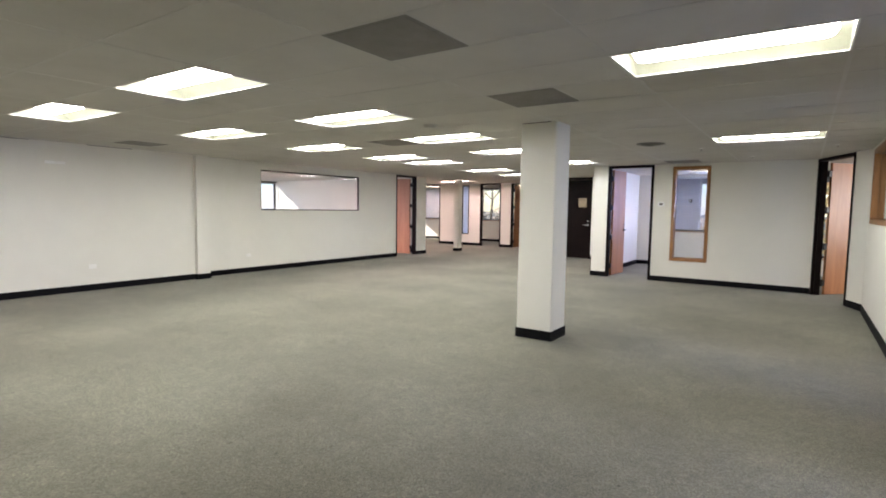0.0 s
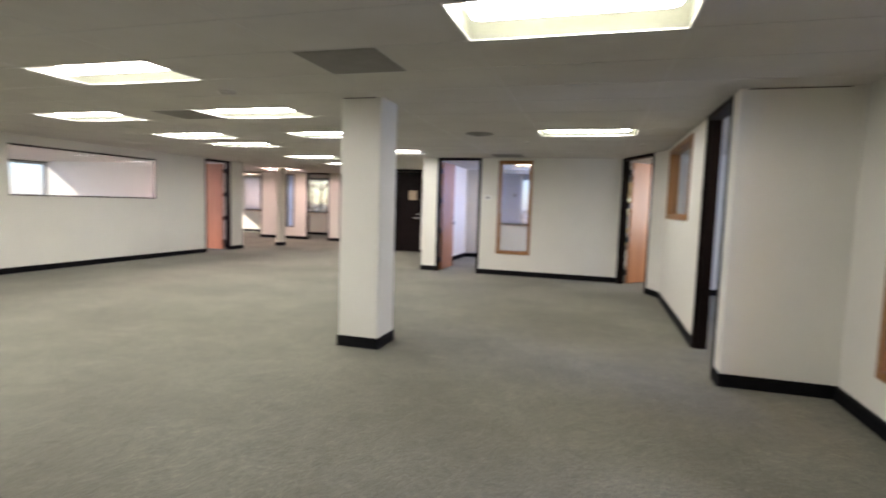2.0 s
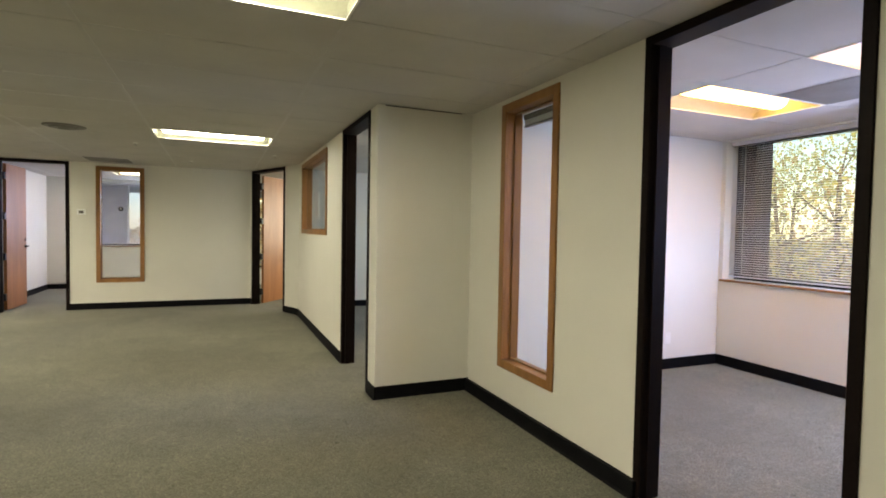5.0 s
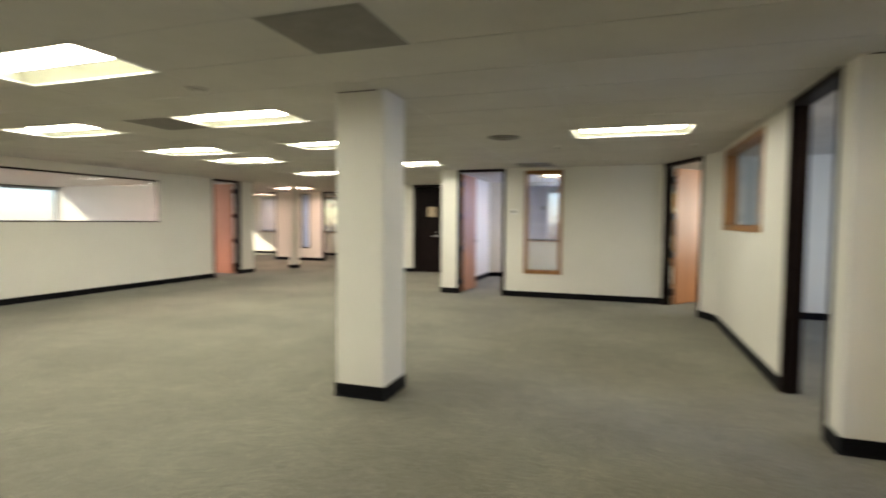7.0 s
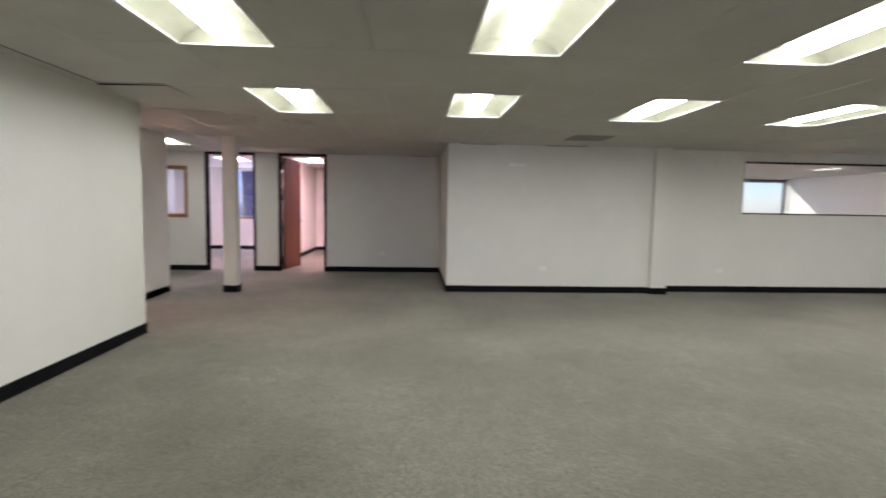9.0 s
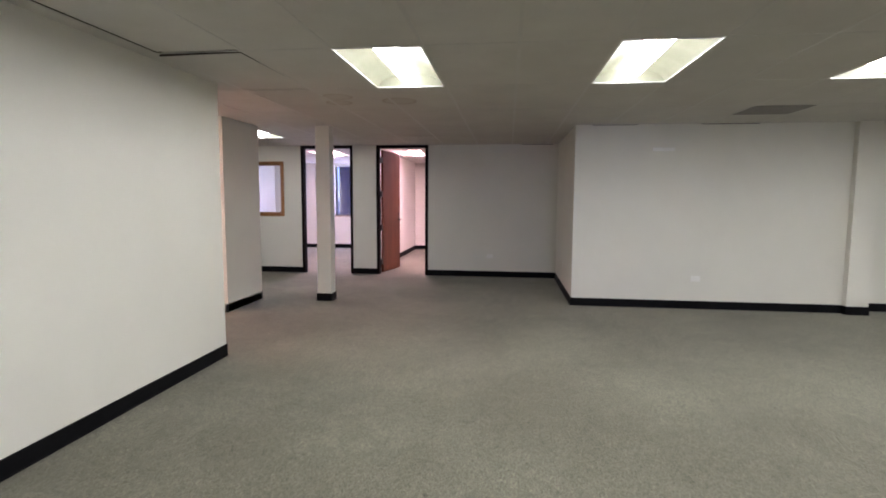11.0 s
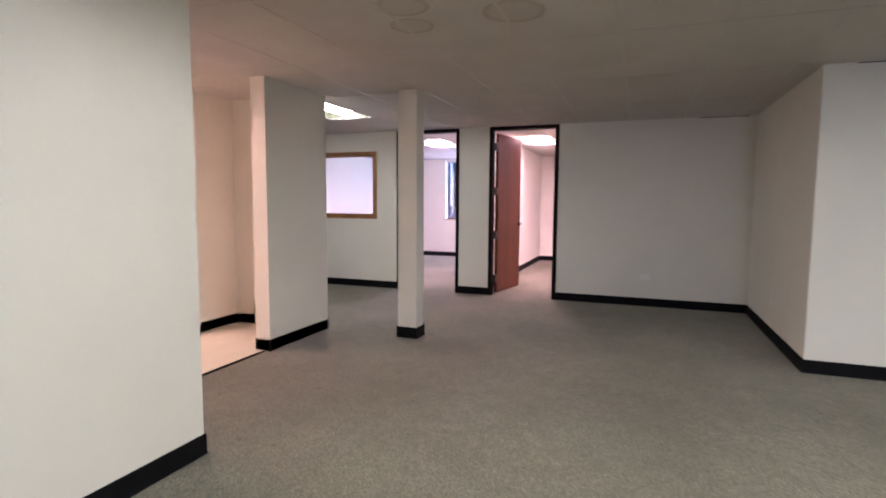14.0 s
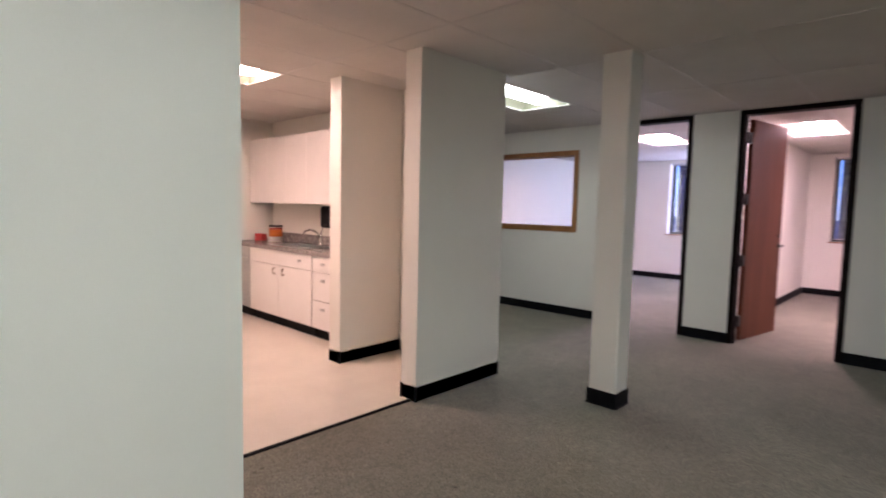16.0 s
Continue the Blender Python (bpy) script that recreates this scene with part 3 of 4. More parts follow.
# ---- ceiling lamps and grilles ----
def troffer(glow, label, lining=DIMMED_REFLECTOR):
    """A recessed two by four foot lamp: flange, sloping reflector, end plates and a rounded basket diffuser along its middle."""
    lamp = holder("ceiling_light", label, "ceiling light", "recessed ceiling lights")
    w, l = G, 2 * G
    bm = bmesh.new()
    e, up = 0.014, 0.094
    for x0, y0, x1, y1 in ((0.004, 0.004, l - 0.004, e), (0.004, w - e, l - 0.004, w - 0.004), (0.004, e, e, w - e), (l - e, e, l - 0.004, w - e)):
        box(bm, x0, y0, -0.0035, x1, y1, 0.004)
    part("frame", bm, WHITE_ENAMEL, lamp)
    bm = bmesh.new()
    prof = [(e, 0.002), (0.05, 0.05), (0.13, 0.088), (0.22, up), (w - 0.22, up), (w - 0.13, 0.088), (w - 0.05, 0.05), (w - e, 0.002)]
    rows = [[bm.verts.new((x, y, z)) for y, z in prof] for x in (e, l - e)]
    for k in range(len(prof) - 1):
        bm.faces.new((rows[0][k], rows[0][k + 1], rows[1][k + 1], rows[1][k])).smooth = True
    bm.faces.new(rows[0])
    bm.faces.new(rows[1][::-1])
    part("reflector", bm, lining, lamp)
    bm = bmesh.new()
    n, r = 12, 0.085
    rows = []
    for x, s in ((0.075, 0.5), (0.095, 0.9), (0.13, 1.0), (l - 0.13, 1.0), (l - 0.095, 0.9), (l - 0.075, 0.5)):
        rows.append([bm.verts.new((x, w / 2 - r * s * math.cos(math.pi * k / n), up - 0.004 - 0.078 * s * math.sin(math.pi * k / n))) for k in range(n + 1)])
    for a, b in zip(rows, rows[1:]):
        for k in range(n):
            bm.faces.new((a[k], a[k + 1], b[k + 1], b[k])).smooth = True
    bm.faces.new(rows[0])
    bm.faces.new(rows[-1][::-1])
    part("diffuser", bm, glow, lamp, "glowing rounded diffuser")
    return lamp


def lay(first, cells):
    for n, (c, r) in enumerate(cells):
        m = pose(XR + c * G, Y0 + r * G, H)
        if n:
            copy_thing(first, m)
        else:
            first.matrix_world = m


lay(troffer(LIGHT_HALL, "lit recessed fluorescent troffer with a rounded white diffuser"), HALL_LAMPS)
lay(troffer(LIGHT_WARM, "lit recessed troffer glowing warm amber in the office ceiling", DIMMED_WARM_REFLECTOR), WARM_LAMPS)
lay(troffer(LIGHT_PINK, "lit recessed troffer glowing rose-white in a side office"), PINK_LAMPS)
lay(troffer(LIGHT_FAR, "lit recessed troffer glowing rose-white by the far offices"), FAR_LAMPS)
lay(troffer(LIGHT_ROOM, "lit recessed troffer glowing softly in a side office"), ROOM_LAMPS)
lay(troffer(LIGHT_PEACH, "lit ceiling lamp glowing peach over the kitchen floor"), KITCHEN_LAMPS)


def grille(label):
    """A perforated return panel with a pressed rim."""
    vent = holder("ceiling_vent", label, "vent", "ceiling grilles")
    bm = bmesh.new()
    soft_box(bm, 0.028, 0.028, -0.003, G - 0.028, G - 0.028, 0.006, 0.004)
    part("face", bm, GREY_GRILLE, vent)
    bm = bmesh.new()
    for x0, y0, x1, y1 in ((0.008, 0.008, G - 0.008, 0.03), (0.008, G - 0.03, G - 0.008, G - 0.008), (0.008, 0.03, 0.03, G - 0.03), (G - 0.03, 0.03, G - 0.008, G - 0.03)):
        box(bm, x0, y0, -0.0015, x1, y1, 0.03)
    part("frame", bm, GREY_GRILLE, vent)
    return vent


lay(grille("dusty grey-brown perforated return panel in the ceiling grid"), GRILLES)


# ---- doors ----
def lever(parent, x, z, y, out, face, metal=BLACK_METAL):
    """A lever handle with its rose on a leaf's face at y; out: which way along x the lever points; face: -1 or 1."""
    bm = bmesh.new()
    tube(bm, (x, y, z), (x, y + 0.009 * face, z), 0.027, n=20)
    tube(bm, (x, y, z), (x, y + 0.05 * face, z), 0.009)
    tube(bm, (x, y + 0.046 * face, z), (x + 0.125 * out, y + 0.05 * face, z - 0.004), 0.0125, 0.009)
    tube(bm, (x, y, z + 0.11), (x, y + 0.012 * face, z + 0.11), 0.022, 0.019, n=18)
    part("door_handle", bm, metal, parent, "bright steel lever handle" if metal is STEEL else "dark bronze lever handle")


def door(name, m, width, veneer=DOOR_WOOD, hinge=0, angle=90, top=H, label="", thick=T, leaf=True, metal=BLACK_METAL):
    """A door in a wall opening: local x runs across the opening, local y into the room behind. hinge 0: at x = 0; 1: at x = width."""
    fw, proud = 0.048, 0.010
    bm = bmesh.new()
    for x0, x1 in ((0, fw), (width - fw, width)):
        soft_box(bm, x0, -proud, 0, x1, thick + proud, top - 0.001, 0.003)
        s0, s1 = (x1, x1 + 0.013) if x0 == 0 else (x0 - 0.013, x0)
        box(bm, s0, thick * 0.25, 0, s1, thick - 0.045, top - fw)
    soft_box(bm, fw, -proud + 0.001, top - fw, width - fw, thick + proud - 0.001, top - 0.001, 0.003)
    frame_ob = thing(name, bm, DARK_FRAME, label, "door", kind="structure", at=m)
    if not leaf:
        return frame_ob
    gap = 0.062 if angle else 0.003
    lw = width - 2 * fw - 0.006
    bm = bmesh.new()
    soft_box(bm, gap, -0.022, 0.012, gap + lw - 0.02, 0.022, top - fw - 0.02, 0.002)
    hx = fw if hinge == 0 else width - fw
    turn = angle if hinge == 0 else 180 - angle
    wing = part("leaf", bm, veneer, frame_ob, "wood veneer door leaf", at=pose(hx, thick + 0.018 if angle else thick - 0.024, 0, 0, 0, turn))
    for f in (-1, 1):
        lever(wing, gap + lw - 0.075, 1.0, 0.022 * f, -1, f, metal)
    bm = bmesh.new()
    tube(bm, (0, 0, -0.06), (0, 0, 0.06), 0.011)
    box(bm, 0, -0.018, -0.055, gap + 0.001, 0.018, 0.055)
    me = finish(bm, "hinge", BLACK_METAL)
    for z in (0.22, 0.86, 1.5, 2.13) if angle else ():
        part("hinge", me, None, wing, at=pose(0.004, 0, z))
    return frame_ob


def door_x(name, x0, x1, y, **k):
    return door(name, pose(x0, y, 0), x1 - x0, **k)


def door_west(name, y0, y1, x, **k):
    """In a wall along y whose room behind lies to the west: local x runs north."""
    return door(name, pose(x, y0, 0, 0, 0, 90), y1 - y0, **k)


def door_east(name, y0, y1, x, **k):
    """Room behind to the east: local x runs south from y1."""
    return door(name, pose(x, y1, 0, 0, 0, -90), y1 - y0, **k)


door_x("door_1", -3.1, -2.16, YN, hinge=0, angle=88, label="open reddish wood door in a black steel frame")
door("door_2", pose(DA.x, DA.y, 0, 0, 0, dang) @ pose(D0, 0, 0), D1 - D0, hinge=0, angle=118, label="half-open reddish wood door in a black frame")
door_east("door_3", 6.24, 7.29, XE, leaf=False, label="black steel frame of an open office doorway")
door_east("door_4", 2.98, 4.02, XE2, leaf=False, label="black steel frame of an open office doorway")
door_west("door_5", 12.48, 13.45, XW_N, hinge=1, angle=88, veneer=DOOR_TAN, label="open tan wood door in a black steel frame")
door_west("door_6", -0.45, 0.52, XWL, hinge=0, angle=80, veneer=DOOR_RED, label="open dark mahogany door in a black frame")
door_west("door_7", -1.9, -0.9, XWL, leaf=False, label="black steel frame of an open office doorway")
black = door_x("door_8", -5.52, -4.70, 15.7, hinge=0, angle=0, veneer=DARK_FRAME, metal=STEEL, label="closed black door with a small beige plaque")
bm = bmesh.new()
soft_box(bm, 0.40, -0.012, 1.52, 0.64, -0.002, 1.79, 0.002)
part("plaque", bm, BEIGE_PLATE, black, "beige sign plaque", at=pose(0, 0.075, 0))
door_x("door_9", -9.88, -8.98, 18.1, leaf=False, label="black frame of an open doorway at the far offices")
door_x("door_10", -8.56, -7.6, 18.1, hinge=0, angle=86, label="open reddish wood door in a black frame")
door_x("door_11", -13.1, -11.75, 18.1, leaf=False, label="black frame of an open doorway at the far offices")



# ---- interior windows ----
def inner_window(name, m, w, z0, z1, trim=OAK, tw=0.062, label="", thick=T, infill=None):
    """An interior window with mitred trim on both faces, a deep liner and one pane; local x across, y through the wall."""
    bm = bmesh.new()
    for x0, x1, a, b in ((0, tw, z0, z1), (w - tw, w, z0, z1), (tw, w - tw, z0, z0 + tw), (tw, w - tw, z1 - tw, z1)):
        soft_box(bm, x0, -0.016, a, x1, 0.0, b, 0.003)
        soft_box(bm, x0, thick, a, x1, thick + 0.016, b, 0.003)
    t = 0.02
    for x0, x1, a, b in ((tw - t, tw, z0 + tw, z1 - tw), (w - tw, w - tw + t, z0 + tw, z1 - tw), (tw - t, w - tw + t, z0 + tw - t, z0 + tw), (tw - t, w - tw + t, z1 - tw, z1 - tw + t)):
        box(bm, x0, 0.0, a, x1, thick, b)
    for x0, x1, a, b in ((tw, tw + 0.012, z0 + tw, z1 - tw), (w - tw - 0.012, w - tw, z0 + tw, z1 - tw), (tw, w - tw, z0 + tw, z0 + tw + 0.012), (tw, w - tw, z1 - tw - 0.012, z1 - tw)):
        box(bm, x0, thick * 0.5 + 0.004, a, x1, thick * 0.5 + 0.018, b)
    ob = thing(name, bm, trim, label, "window", kind="structure", at=m)
    bm = bmesh.new()
    box(bm, tw + 0.001, thick * 0.5 - 0.003, z0 + tw + 0.001, w - tw - 0.001, thick * 0.5 + 0.003, z1 - tw - 0.001)
    if infill:
        part("pane", bm, infill, ob, "scattering pane coloured sky blue for a lit blind")
    else:
        part("pane", bm, GLASS, ob, "clear glass pane").visible_shadow = False
    return ob


inner_window("window_1", pose(-1.8, YN, 0), 0.69, 0.44, 2.34, label="tall narrow oak-trimmed interior window")
inner_window("window_2", pose(XE2, 5.48, 0, 0, 0, -90), 0.73, 0.345, 2.35, label="tall narrow oak-trimmed interior window")
inner_window("window_3", pose(XE, 10.08, 0, 0, 0, -90), 1.96, 1.31, 2.34, label="wide oak-trimmed interior window high in the wall")
inner_window("window_4", pose(XWL, -3.65, 0, 0, 0, 90), 1.41, 1.07, 2.10, label="square oak-trimmed interior window")
inner_window("window_5", pose(-10.72, 18.1, 0), 0.34, 0.43, 2.33, trim=DARK_FRAME, tw=0.03, label="narrow dark-framed interior window with a pane coloured as if sky-lit", infill=SKYLIT_PANE)

bm = bmesh.new()
y0, y1, z0, z1 = 7.85, 10.92, 1.34, 2.225
for a, b, c, d in ((y0, y1, z0, z0 + 0.024), (y0, y1, z1 - 0.03, z1), (y0, y0 + 0.003, z0 + 0.024, z1 - 0.03), (y1 - 0.003, y1, z0 + 0.024, z1 - 0.03)):
    box(bm, XW_N - 0.055, a, c, XW_N + 0.004, b, d)
clere = thing("window_6", bm, DARK_FRAME, "long frameless clerestory window with black channels", "window", kind="structure")
bm = bmesh.new()
box(bm, XW_N - 0.034, y0 + 0.004, z0 + 0.025, XW_N - 0.026, y1 - 0.004, z1 - 0.031)
part("pane", bm, GLASS, clere, "clear glass pane").visible_shadow = False


# ---- outer windows with blinds ----
def outer_window(name, m, w, z0, z1, blind="down", tilt=30, glass=GLASS, label="", panes=1):
    """A fixed window in an outer wall: local x across, local y outwards from the inner face."""
    bm = bmesh.new()
    fw, y0, y1 = 0.045, 0.17, 0.23
    bars = [(0, fw), (w - fw, w)] + [(w * k / panes - fw / 2, w * k / panes + fw / 2) for k in range(1, panes)]
    for x0, x1 in bars:
        soft_box(bm, x0, y0, z0, x1, y1, z1, 0.004)
    for a, b in ((z0, z0 + fw), (z1 - fw, z1)):
        soft_box(bm, 0, y0 + 0.002, a, w, y1 - 0.002, b, 0.004)
    ob = thing(name, bm, ALU, label, "window", kind="structure", at=m)
    for k in range(panes):
        bm = bmesh.new()
        box(bm, w * k / panes + 0.02, 0.197, z0 + 0.02, w * (k + 1) / panes - 0.02, 0.203, z1 - 0.02)
        part("pane", bm, glass, ob, "glass pane tinted to show a bluer sky" if glass is not GLASS else "clear glass pane").visible_shadow = False
    bm = bmesh.new()
    soft_box(bm, -0.02, -0.03, z0 - 0.022, w + 0.02, 0.17, z0 - 0.001, 0.004)
    part("window_sill", bm, OAK, ob, "wood-toned sill board")
    shade = holder("window_blind", "horizontal slatted aluminium blind hanging in the window", "blind", "slatted blinds", at=m)
    bm = bmesh.new()
    soft_box(bm, 0.01, 0.06, z1 - 0.04, w - 0.01, 0.11, z1 - 0.002, 0.003)
    rail = ALU if blind == "up" else BLIND
    part("head_rail", bm, rail, shade)
    pitch = 0.0235
    bm = bmesh.new()
    prof = [(-0.0125, -0.0012), (-0.006, 0.0008), (0, 0.0015), (0.006, 0.0008), (0.0125, -0.0012)]
    rows = [[bm.verts.new((x, y, z)) for y, z in prof] for x in (0.015, w - 0.015)]
    for k in range(4):
        bm.faces.new((rows[0][k], rows[0][k + 1], rows[1][k + 1], rows[1][k])).smooth = True
    me = finish(bm, "slat", BLIND)
    if blind == "down":
        n = int((z1 - z0 - 0.09) / pitch)
        for k in range(n):
            part("slat", me, None, shade, at=pose(0, 0.085, z1 - 0.055 - k * pitch, tilt + random.uniform(-2, 2), 0, 0))
        low = z1 - 0.055 - n * pitch
    else:
        for k in range(12):
            part("slat", me, None, shade, at=pose(0, 0.085, z1 - 0.046 - k * 0.0034, 0, 0, 0))
        low = z1 - 0.046 - 12 * 0.0034
    bm = bmesh.new()
    soft_box(bm, 0.012, 0.073, low - 0.014, w - 0.012, 0.097, low, 0.003)
    part("bottom_rail", bm, rail, shade)
    for k in (0.12, 0.5, 0.88):
        bm = bmesh.new()
        tube(bm, (w * k, 0.085, low), (w * k, 0.085, z1 - 0.04), 0.0012, n=5)
        part("cord", bm, BLIND, shade)
    return ob


outer_window("window_7", pose(EAST, 5.90, 0, 0, 0, -90), 2.90, 0.92, H - 0.01, tilt=22, label="wide office window in a dark bronze frame", panes=2)
outer_window("window_8", pose(EAST, 10.2, 0, 0, 0, -90), 3.2, 0.92, H - 0.01, tilt=20, label="wide office window in a dark bronze frame", panes=2)
outer_window("window_9", pose(EAST, 14.8, 0, 0, 0, -90), 2.6, 0.92, H - 0.01, tilt=10, label="wide office window in a dark bronze frame", panes=2)
outer_window("window_10", pose(-2.55, 15.4, 0), 2.45, 0.93, 2.33, panes=1, tilt=24, glass=NORTH_GLASS, label="office window with a lowered blind")
outer_window("window_17", pose(0.5, 15.4, 0), 1.4, 0.4, 2.33, blind="up", label="bright office window with a raised blind")
outer_window("window_11", pose(WEST, -2.95, 0, 0, 0, 90), 2.05, 0.92, 2.34, tilt=4, glass=DEEP_GLASS, label="office window with a closed blind")
outer_window("window_12", pose(WEST, -0.25, 0, 0, 0, 90), 1.45, 0.92, 2.34, tilt=4, glass=DEEP_GLASS, label="office window with a closed blind")
outer_window("window_13", pose(WEST, 6.6, 0, 0, 0, 90), 7.33, 0.92, 2.37, panes=4, blind="up", glass=NORTH_GLASS, label="sunny office window with a raised blind")
outer_window("window_14", pose(WEST, 15.2, 0, 0, 0, 90), 2.0, 0.92, 2.34, blind="up", glass=BLUE_GLASS, label="sunny office window with a raised blind")
# Unseen window, added so that sun falls on the far floor.
outer_window("window_18", pose(WEST, 18.4, 0, 0, 0, 90), 2.0, 0.4, 2.34, blind="up", glass=BLUE_GLASS, label="sunny office window with a raised blind")
outer_window("window_15", pose(-14.6, NORTH, 0), 1.3, 0.92, 2.34, tilt=62, glass=BLUE_GLASS, label="office window with a lowered blind")
outer_window("window_16", pose(-12.9, NORTH, 0), 3.3, 0.92, 2.34, panes=1, blind="up", glass=GLASS, label="office window with a raised blind")

# A raised blind on the office side of the tall window.
raised = holder("window_blind", "raised grey blind bunched under the head of the interior window", "blind", "slatted blinds", at=pose(XE2 + T + 0.022, 5.42, 0, 0, 0, -90))
bm = bmesh.new()
soft_box(bm, 0.0, 0.0, 2.245, 0.61, 0.045, 2.285, 0.003)
part("head_rail", bm, GREY_GRILLE, raised)
bm = bmesh.new()
for n in range(9):
    soft_box(bm, 0.004, 0.006, 2.205 + n * 0.0044, 0.606, 0.040, 2.208 + n * 0.0044, 0.0008)
part("slat_stack", bm, BLIND, raised)
bm = bmesh.new()
soft_box(bm, 0.002, 0.006, 2.190, 0.608, 0.040, 2.2035, 0.003)
part("bottom_rail", bm, GREY_GRILLE, raised)

# ---- outside ----
bm = bmesh.new()
n = 48
ring = [bm.verts.new((900 * math.cos(6.28318 * k / n), 900 * math.sin(6.28318 * k / n), -4.0)) for k in range(n)]
bm.faces.new(ring)
thing("ground", bm, ASPHALT, "asphalt parking ground below the upper storey", "ground", kind="structure")
bm = bmesh.new()
box(bm, EAST + 0.3, 5.78, -4.0, EAST + 0.56, 6.6, 6.0)
box(bm, WEST - 1.6, -2.88, -4.0, WEST - 0.3, -1.9, 6.0)
box(bm, WEST - 1.6, -0.18, -4.0, WEST - 0.3, 0.9, 6.0)
thing("wall_facade_fin", bm, BRICK_OUT, "dark brown masonry fin of the facade", "wall", kind="structure")
bm = bmesh.new()
box(bm, -3.9, 17.6, -4.0, -2.14, 18.0, 6.0)
thing("wall_facade_pier", bm, PALE_STONE, "pale stone pier standing outside the office window", "wall", kind="structure")
bm = bmesh.new()
box(bm, WEST - 0.3, SOUTH - 0.3, -4.0, EAST + 0.3, NORTH + 0.3, -0.3)
thing("wall_storey_below", bm, BRICK_OUT, "brown masonry storey below the offices", "wall", kind="structure")


def leaf_material(name, a, b, c):
    m, nt, p = material(name)
    geo = nt.nodes.new("ShaderNodeNewGeometry")
    r = ramp(nt, geo.outputs["Random Per Island"], ((0.0, a), (0.5, b), (1.0, c)))
    nt.links.new(r.outputs[0], p.inputs["Base Color"])
    p.inputs["Roughness"].default_value = 0.6
    thin = nt.nodes.new("ShaderNodeBsdfTranslucent")
    nt.links.new(r.outputs[0], thin.inputs[0])
    mix = nt.nodes.new("ShaderNodeMixShader")
    mix.inputs[0].default_value = 0.45
    nt.links.new(p.outputs[0], mix.inputs[1])
    nt.links.new(thin.outputs[0], mix.inputs[2])
    nt.links.new(mix.outputs[0], nt.nodes["Material Output"].inputs[0])
    return m


LEAF_GOLD = leaf_material("autumn_leaves", (0.70, 0.56, 0.18), (0.55, 0.53, 0.24), (0.30, 0.33, 0.18))
# Leaf colours lifted towards white, standing in for strong sunlight.
LEAF_SUNLIT = leaf_material("sunlit_leaves", (0.85, 0.68, 0.50), (0.80, 0.66, 0.58), (0.56, 0.44, 0.36))
LEAF_RUST = leaf_material("rust_leaves", (0.50, 0.24, 0.10), (0.50, 0.36, 0.18), (0.22, 0.20, 0.07))


def tree(x, y, height, spread, leaf, seed, leaves=2200):
    rnd = random.Random(seed)
    t = holder("tree", "autumn tree with thinning yellow-green leaves", "tree", "trees outside the windows", at=pose(x, y, -4.0))
    bm = bmesh.new()
    p, r, tips = Vector((0, 0, 0)), 0.16, []
    for k in range(5):
        q = p + Vector((rnd.uniform(-0.15, 0.15), rnd.uniform(-0.15, 0.15), height * 0.15))
        tube(bm, p, q, r, r * 0.82, 9)
        p, r = q, r * 0.82
        for _ in range(3 if k > 0 else 0):
            a = rnd.uniform(0, 6.283)
            e = p + Vector((math.cos(a), math.sin(a), rnd.uniform(0.4, 1.0))) * spread * rnd.uniform(0.5, 0.85)
            tube(bm, p, e, r * 0.5, r * 0.15, 6)
            tips.append((p, e))
    part("trunk", bm, BARK, t)
    verts, faces = [], []
    for _ in range(leaves):
        a, b = rnd.choice(tips)
        c = a.lerp(b, rnd.uniform(0.45, 1.15)) + Vector((rnd.gauss(0, 0.42), rnd.gauss(0, 0.42), rnd.gauss(0, 0.4)))
        s = rnd.uniform(0.045, 0.09)
        turn = Euler((rnd.uniform(0, 6), rnd.uniform(0, 6), rnd.uniform(0, 6))).to_matrix()
        base = len(verts)
        verts += [tuple(c + turn @ Vector(v) * s) for v in ((-1, 0, 0), (0, -0.55, 0.12), (1, 0, 0), (0, 0.55, 0.12))]
        faces.append((base, base + 1, base + 2, base + 3))
    me = bpy.data.meshes.new("crown")
    me.from_pydata(verts, [], faces)
    me.materials.append(leaf)
    part("crown", me, None, t)
    return t


for k, (x, y, h, s) in enumerate(((16, 11, 9.5, 2.6), (17, 15.5, 10, 2.8), (22, 17, 11, 3.2), (25, 22, 11, 3.4), (18, 7.0, 9.5, 2.8), (30, 22, 11, 3.4))):
    tree(x, y, h, s, LEAF_GOLD, 10 + k)
for k, (x, y, h, s) in enumerate(((2.5, 30, 8, 2.6), (-13.5, 44, 5.4, 2.2))):
    tree(x, y, h, s, LEAF_RUST, 30 + k)


for k, (x, y, h, s) in enumerate(((-16.5, 31, 10, 2.8), (-19.5, 35, 10.5, 3.0), (-13.8, 34, 10, 2.8))):
    tree(x, y, h, s, LEAF_SUNLIT, 50 + k, 3000)


